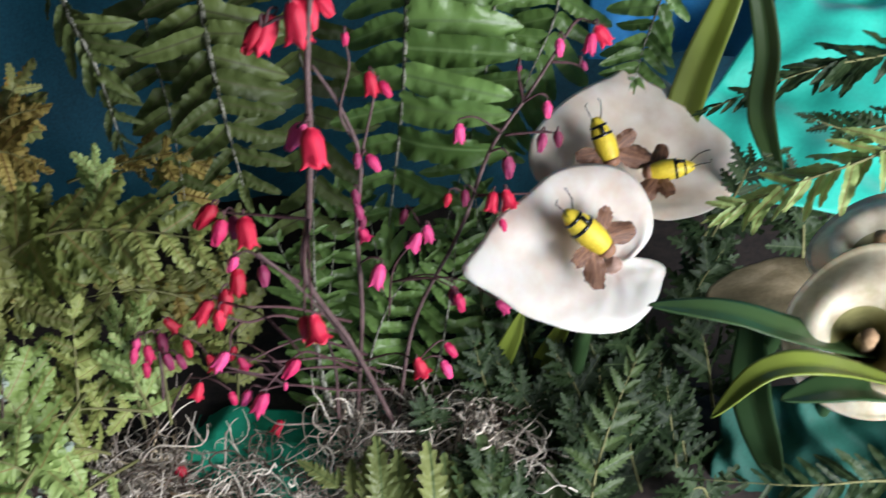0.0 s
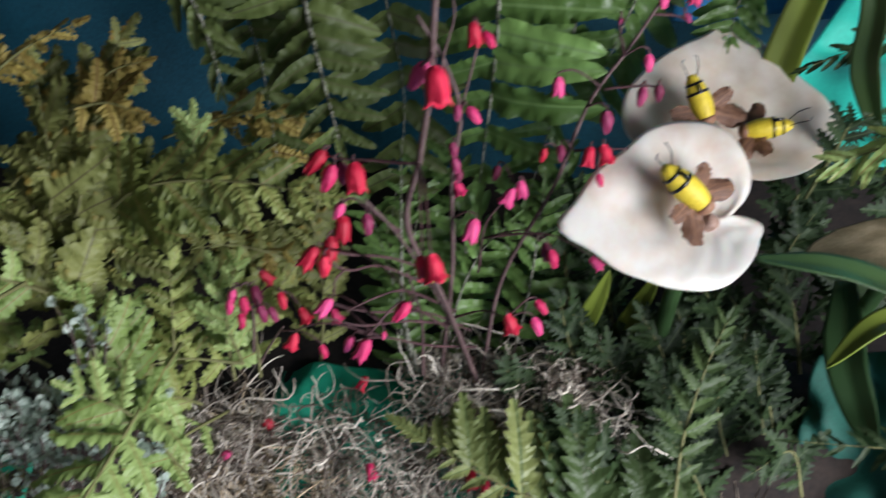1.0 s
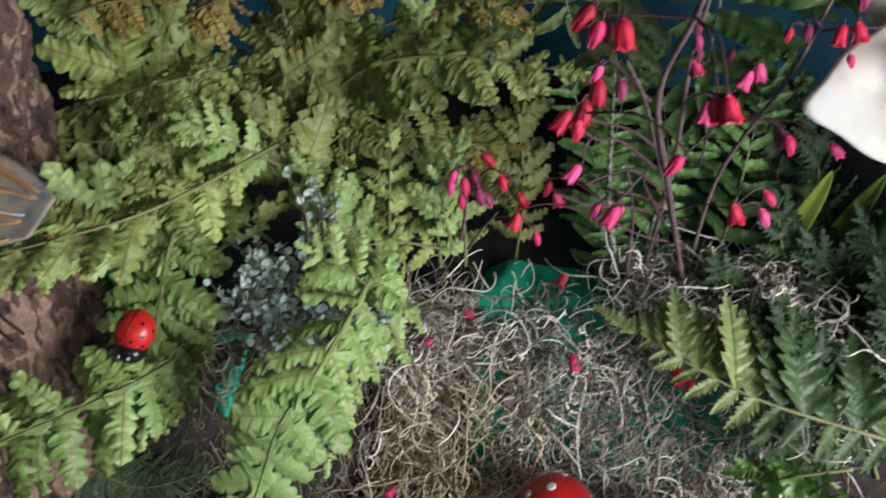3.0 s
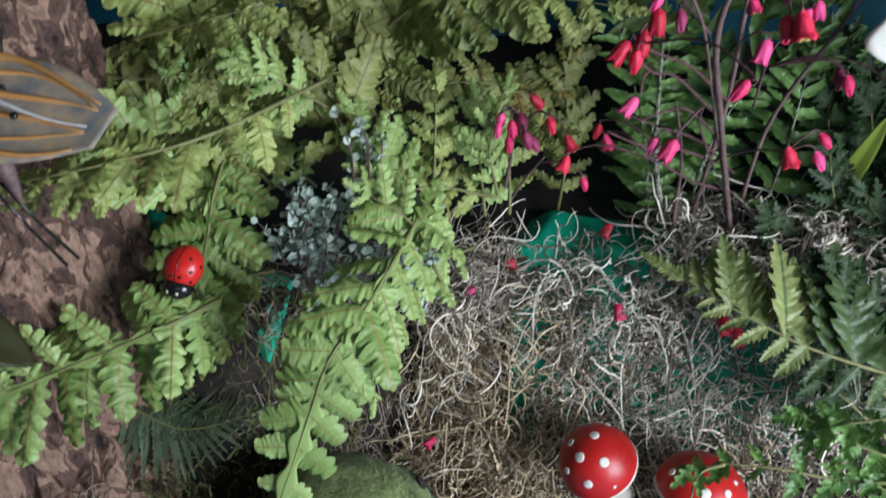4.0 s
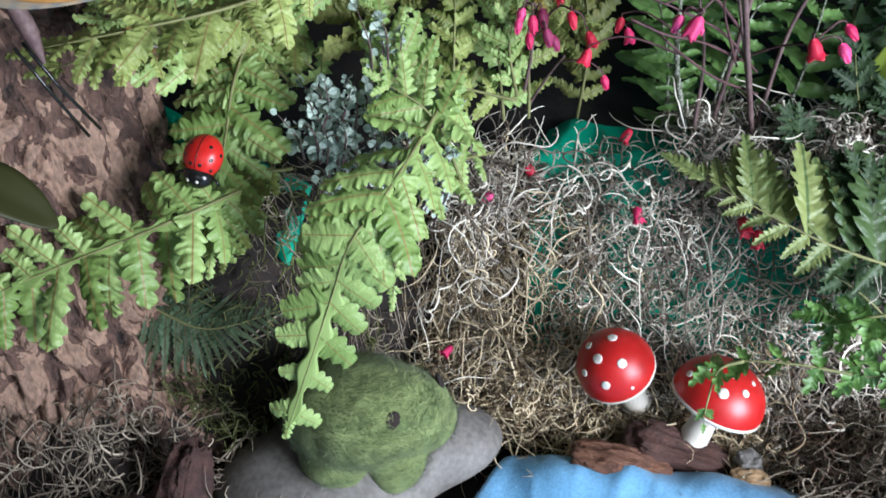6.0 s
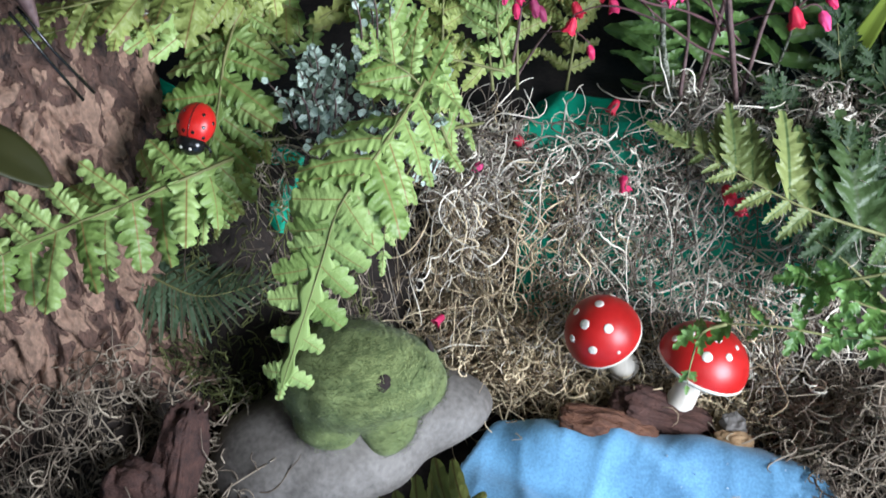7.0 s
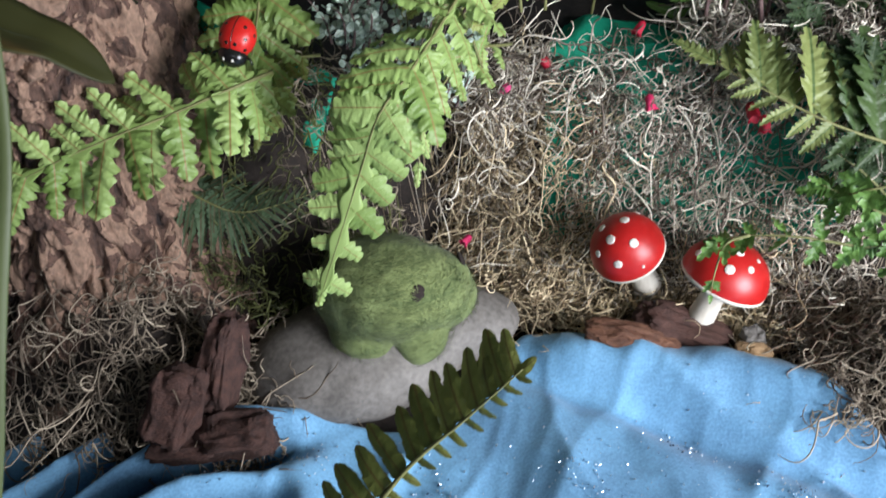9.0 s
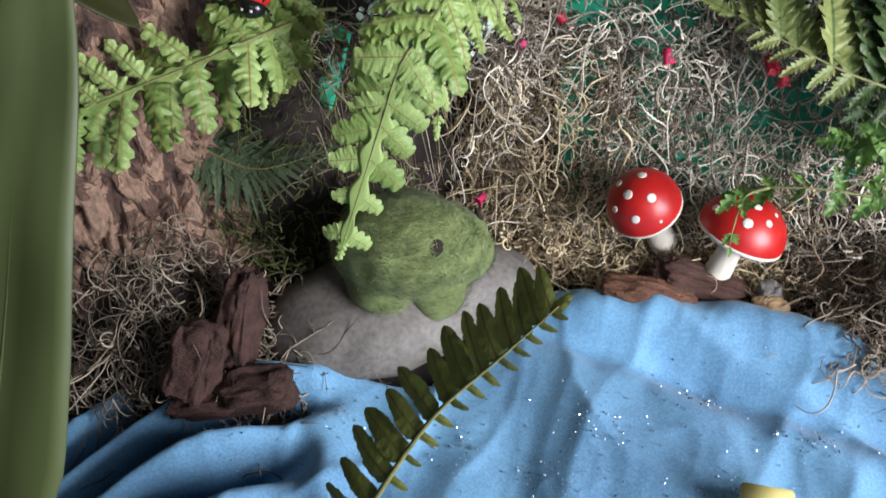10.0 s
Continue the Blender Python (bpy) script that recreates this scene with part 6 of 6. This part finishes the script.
# right-hand ferns
frond([(0.109, 0.299, 0.093), (0.057, 0.295, 0.111), (0.008, 0.294, 0.127), (-0.027, 0.302, 0.140), (-0.056, 0.316, 0.149)], 14, 0.056, P_VARI, M_RACHIS, "variegated yellow and green fern frond with feathery leaflets", face=(0.12, -0.63, 0.77), shape=0.8, lean=12, sides=(1.0, 0.4), jit=0.6, thick=0.0012, early=P_VARID)
for a, b, c, n, ln in [
    ((0.062, 0.313, 0.072), (0.038, 0.320, 0.116), (0.027, 0.333, 0.149), 11, .02),
    ((0.080, 0.311, 0.063), (0.063, 0.321, 0.102), (0.046, 0.334, 0.135), 10, .02),
    ((0.090, 0.328, 0.111), (0.078, 0.337, 0.147), (0.065, 0.346, 0.173), 10, .022),
    ((0.108, 0.334, 0.119), (0.099, 0.341, 0.151), (0.105, 0.357, 0.177), 10, .022),
    ((0.070, 0.350, 0.110), (0.055, 0.359, 0.146), (0.035, 0.368, 0.174), 10, .024),
    ((0.139, 0.343, 0.111), (0.131, 0.354, 0.141), (0.125, 0.366, 0.170), 8, .026),
    ((0.089, 0.386, 0.129), (0.090, 0.391, 0.158), (0.081, 0.394, 0.183), 8, .022),
    ((0.049, 0.366, 0.120), (0.027, 0.370, 0.157), (0.016, 0.374, 0.195), 8, .018),
    ((0.125, 0.399, 0.128), (0.128, 0.405, 0.157), (0.115, 0.406, 0.179), 8, .022),
    ((0.022, 0.350, 0.116), (0.002, 0.355, 0.145), (-0.013, 0.354, 0.164), 8, .02),
    ((0.140, 0.312, 0.118), (0.131, 0.316, 0.145), (0.108, 0.302, 0.143), 8, .02),
    ((0.050, 0.311, 0.106), (0.036, 0.314, 0.132), (0.018, 0.326, 0.154), 9, .026),
    ((0.101, 0.320, 0.090), (0.085, 0.326, 0.123), (0.067, 0.338, 0.145), 10, .022),
    ((0.079, 0.391, 0.141), (0.045, 0.382, 0.158), (0.017, 0.385, 0.189), 9, .024),
    ((0.052, 0.285, 0.080), (0.027, 0.289, 0.102), (0.009, 0.288, 0.115), 8, .024),
    ((0.057, 0.321, 0.109), (0.032, 0.321, 0.127), (0.014, 0.333, 0.148), 9, .028),
]:
    frond([a, b, c], n, ln, P_LEATH, M_RACHIS, LE, shape=0.5)
frond([(0.070, 0.291, 0.129), (0.076, 0.314, 0.157), (0.088, 0.336, 0.182), (0.099, 0.349, 0.204)], 9, 0.018, P_VARID, M_RACHIS, "green feathery fern sprig among the dark ferns", shape=0.4)
frond([(0.052, 0.248, 0.092), (0.025, 0.250, 0.086), (-0.006, 0.251, 0.088), (-0.034, 0.253, 0.084), (-0.047, 0.251, 0.078)], 7, 0.014, P_SPRIG, M_RACHIS, "bright green leafy sprig reaching over the toadstool", face=(0.12, -0.29, 0.95), shape=0.15, jit=1.6)
frond([(-0.029, 0.252, 0.086), (-0.040, 0.248, 0.082), (-0.044, 0.239, 0.070), (-0.045, 0.232, 0.060)], 2, 0.011, P_SPRIG, M_RACHIS, "small green sprig tip hanging over the toadstool", face=(0.12, -0.29, 0.95), shape=0.15, jit=1.6)
frond([(0.045, 0.260, 0.121), (0.020, 0.259, 0.113), (0.005, 0.261, 0.104)], 4, 0.014, P_SPRIG, M_RACHIS, "bright green leafy sprig beside the fern", face=(0.12, -0.29, 0.95), shape=0.15, jit=1.6)

frond([(0.059, 0.254, 0.097), (0.032, 0.257, 0.101), (0.000, 0.266, 0.111)], 5, 0.017, P_SPRIG, M_RACHIS, "glossy green leafy sprig above the brown moss", face=(0.13, -0.35, 0.93), shape=0.15, jit=1.6)
frond([(0.061, 0.239, 0.078), (0.041, 0.247, 0.086), (0.018, 0.253, 0.090)], 5, 0.015, P_SPRIG, M_RACHIS, "glossy green leafy sprig above the brown moss", face=(0.13, -0.35, 0.93), shape=0.15, jit=1.6)

# under the lilies and behind: deep shade put into the ferns' dark colour
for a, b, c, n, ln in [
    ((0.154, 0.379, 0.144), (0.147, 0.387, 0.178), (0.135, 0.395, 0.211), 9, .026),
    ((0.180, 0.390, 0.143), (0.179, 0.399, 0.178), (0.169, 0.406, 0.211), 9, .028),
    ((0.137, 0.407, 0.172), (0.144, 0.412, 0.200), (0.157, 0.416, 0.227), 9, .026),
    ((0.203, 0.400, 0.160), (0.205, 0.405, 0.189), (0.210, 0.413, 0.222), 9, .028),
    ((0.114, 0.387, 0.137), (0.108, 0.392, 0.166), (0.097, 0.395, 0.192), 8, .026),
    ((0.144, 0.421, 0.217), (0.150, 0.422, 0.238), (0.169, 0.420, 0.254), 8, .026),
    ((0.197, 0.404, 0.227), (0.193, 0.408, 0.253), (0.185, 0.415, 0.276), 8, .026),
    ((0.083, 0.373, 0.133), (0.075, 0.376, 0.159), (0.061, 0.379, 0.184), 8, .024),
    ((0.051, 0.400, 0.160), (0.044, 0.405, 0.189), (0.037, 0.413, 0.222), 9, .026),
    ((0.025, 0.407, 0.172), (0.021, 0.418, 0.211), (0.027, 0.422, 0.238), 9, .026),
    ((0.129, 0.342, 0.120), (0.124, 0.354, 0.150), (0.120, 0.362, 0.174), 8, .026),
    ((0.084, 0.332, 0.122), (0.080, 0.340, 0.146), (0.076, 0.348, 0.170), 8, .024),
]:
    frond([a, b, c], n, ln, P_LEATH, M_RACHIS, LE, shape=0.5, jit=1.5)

# grey-green small-leaved sprigs
GR = random.Random(11)
MORE = []
for _ in range(18):
    q = Vector((GR.uniform(-0.245, -0.188), GR.uniform(0.258, 0.298), GR.uniform(0.135, 0.188)))
    MORE.append((q, q + Vector((GR.uniform(-0.014, 0.014), GR.uniform(-0.012, 0.006), GR.uniform(0.018, 0.034))), 9, 0.008))
for a, b, n, ln in MORE + [((-0.215, 0.301, 0.198), (-0.222, 0.307, 0.236), 9, .008), ((-0.212, 0.303, 0.200), (-0.213, 0.309, 0.228), 8, .008), ((-0.229, 0.273, 0.177), (-0.241, 0.272, 0.197), 9, .008), ((-0.221, 0.279, 0.165), (-0.224, 0.284, 0.192), 9, .008), ((-0.210, 0.277, 0.160), (-0.208, 0.285, 0.189), 9, .008), ((-0.234, 0.269, 0.172), (-0.238, 0.264, 0.183), 8, .008), ((-0.202, 0.290, 0.158), (-0.198, 0.301, 0.192), 8, .008), ((-0.212, 0.264, 0.158), (-0.222, 0.266, 0.183), 9, .008), ((-0.193, 0.271, 0.146), (-0.202, 0.275, 0.173), 9, .008), ((-0.237, 0.297, 0.179), (-0.240, 0.299, 0.201), 8, .008), ((-0.226, 0.295, 0.173), (-0.218, 0.302, 0.200), 8, .008), ((-0.246, 0.269, 0.124), (-0.233, 0.280, 0.153), 8, .008)]:
    mid = V(a).lerp(V(b), 0.5) + Vector((0.003, 0, 0))
    frond([a, mid, b], n + 4, ln * 0.8, P_GREY, M_STALK, "dusty grey-green sprig of small round leaves", shape=0.1, lean=35, jit=4.5, name="leaf_sprig", category="sprig", group="grey sprigs", thick=0.0007)
    frond([V(a) + Vector((0.006, 0.004, -0.004)), mid + Vector((0.009, 0.0, 0.002)), V(b) + Vector((0.011, 0.002, -0.006))], n + 3, ln * 0.62, P_GREY, M_STALK, "dusty grey-green sprig of small round leaves", shape=0.1, lean=35, jit=4.5, name="leaf_sprig", category="sprig", group="grey sprigs", thick=0.0007)
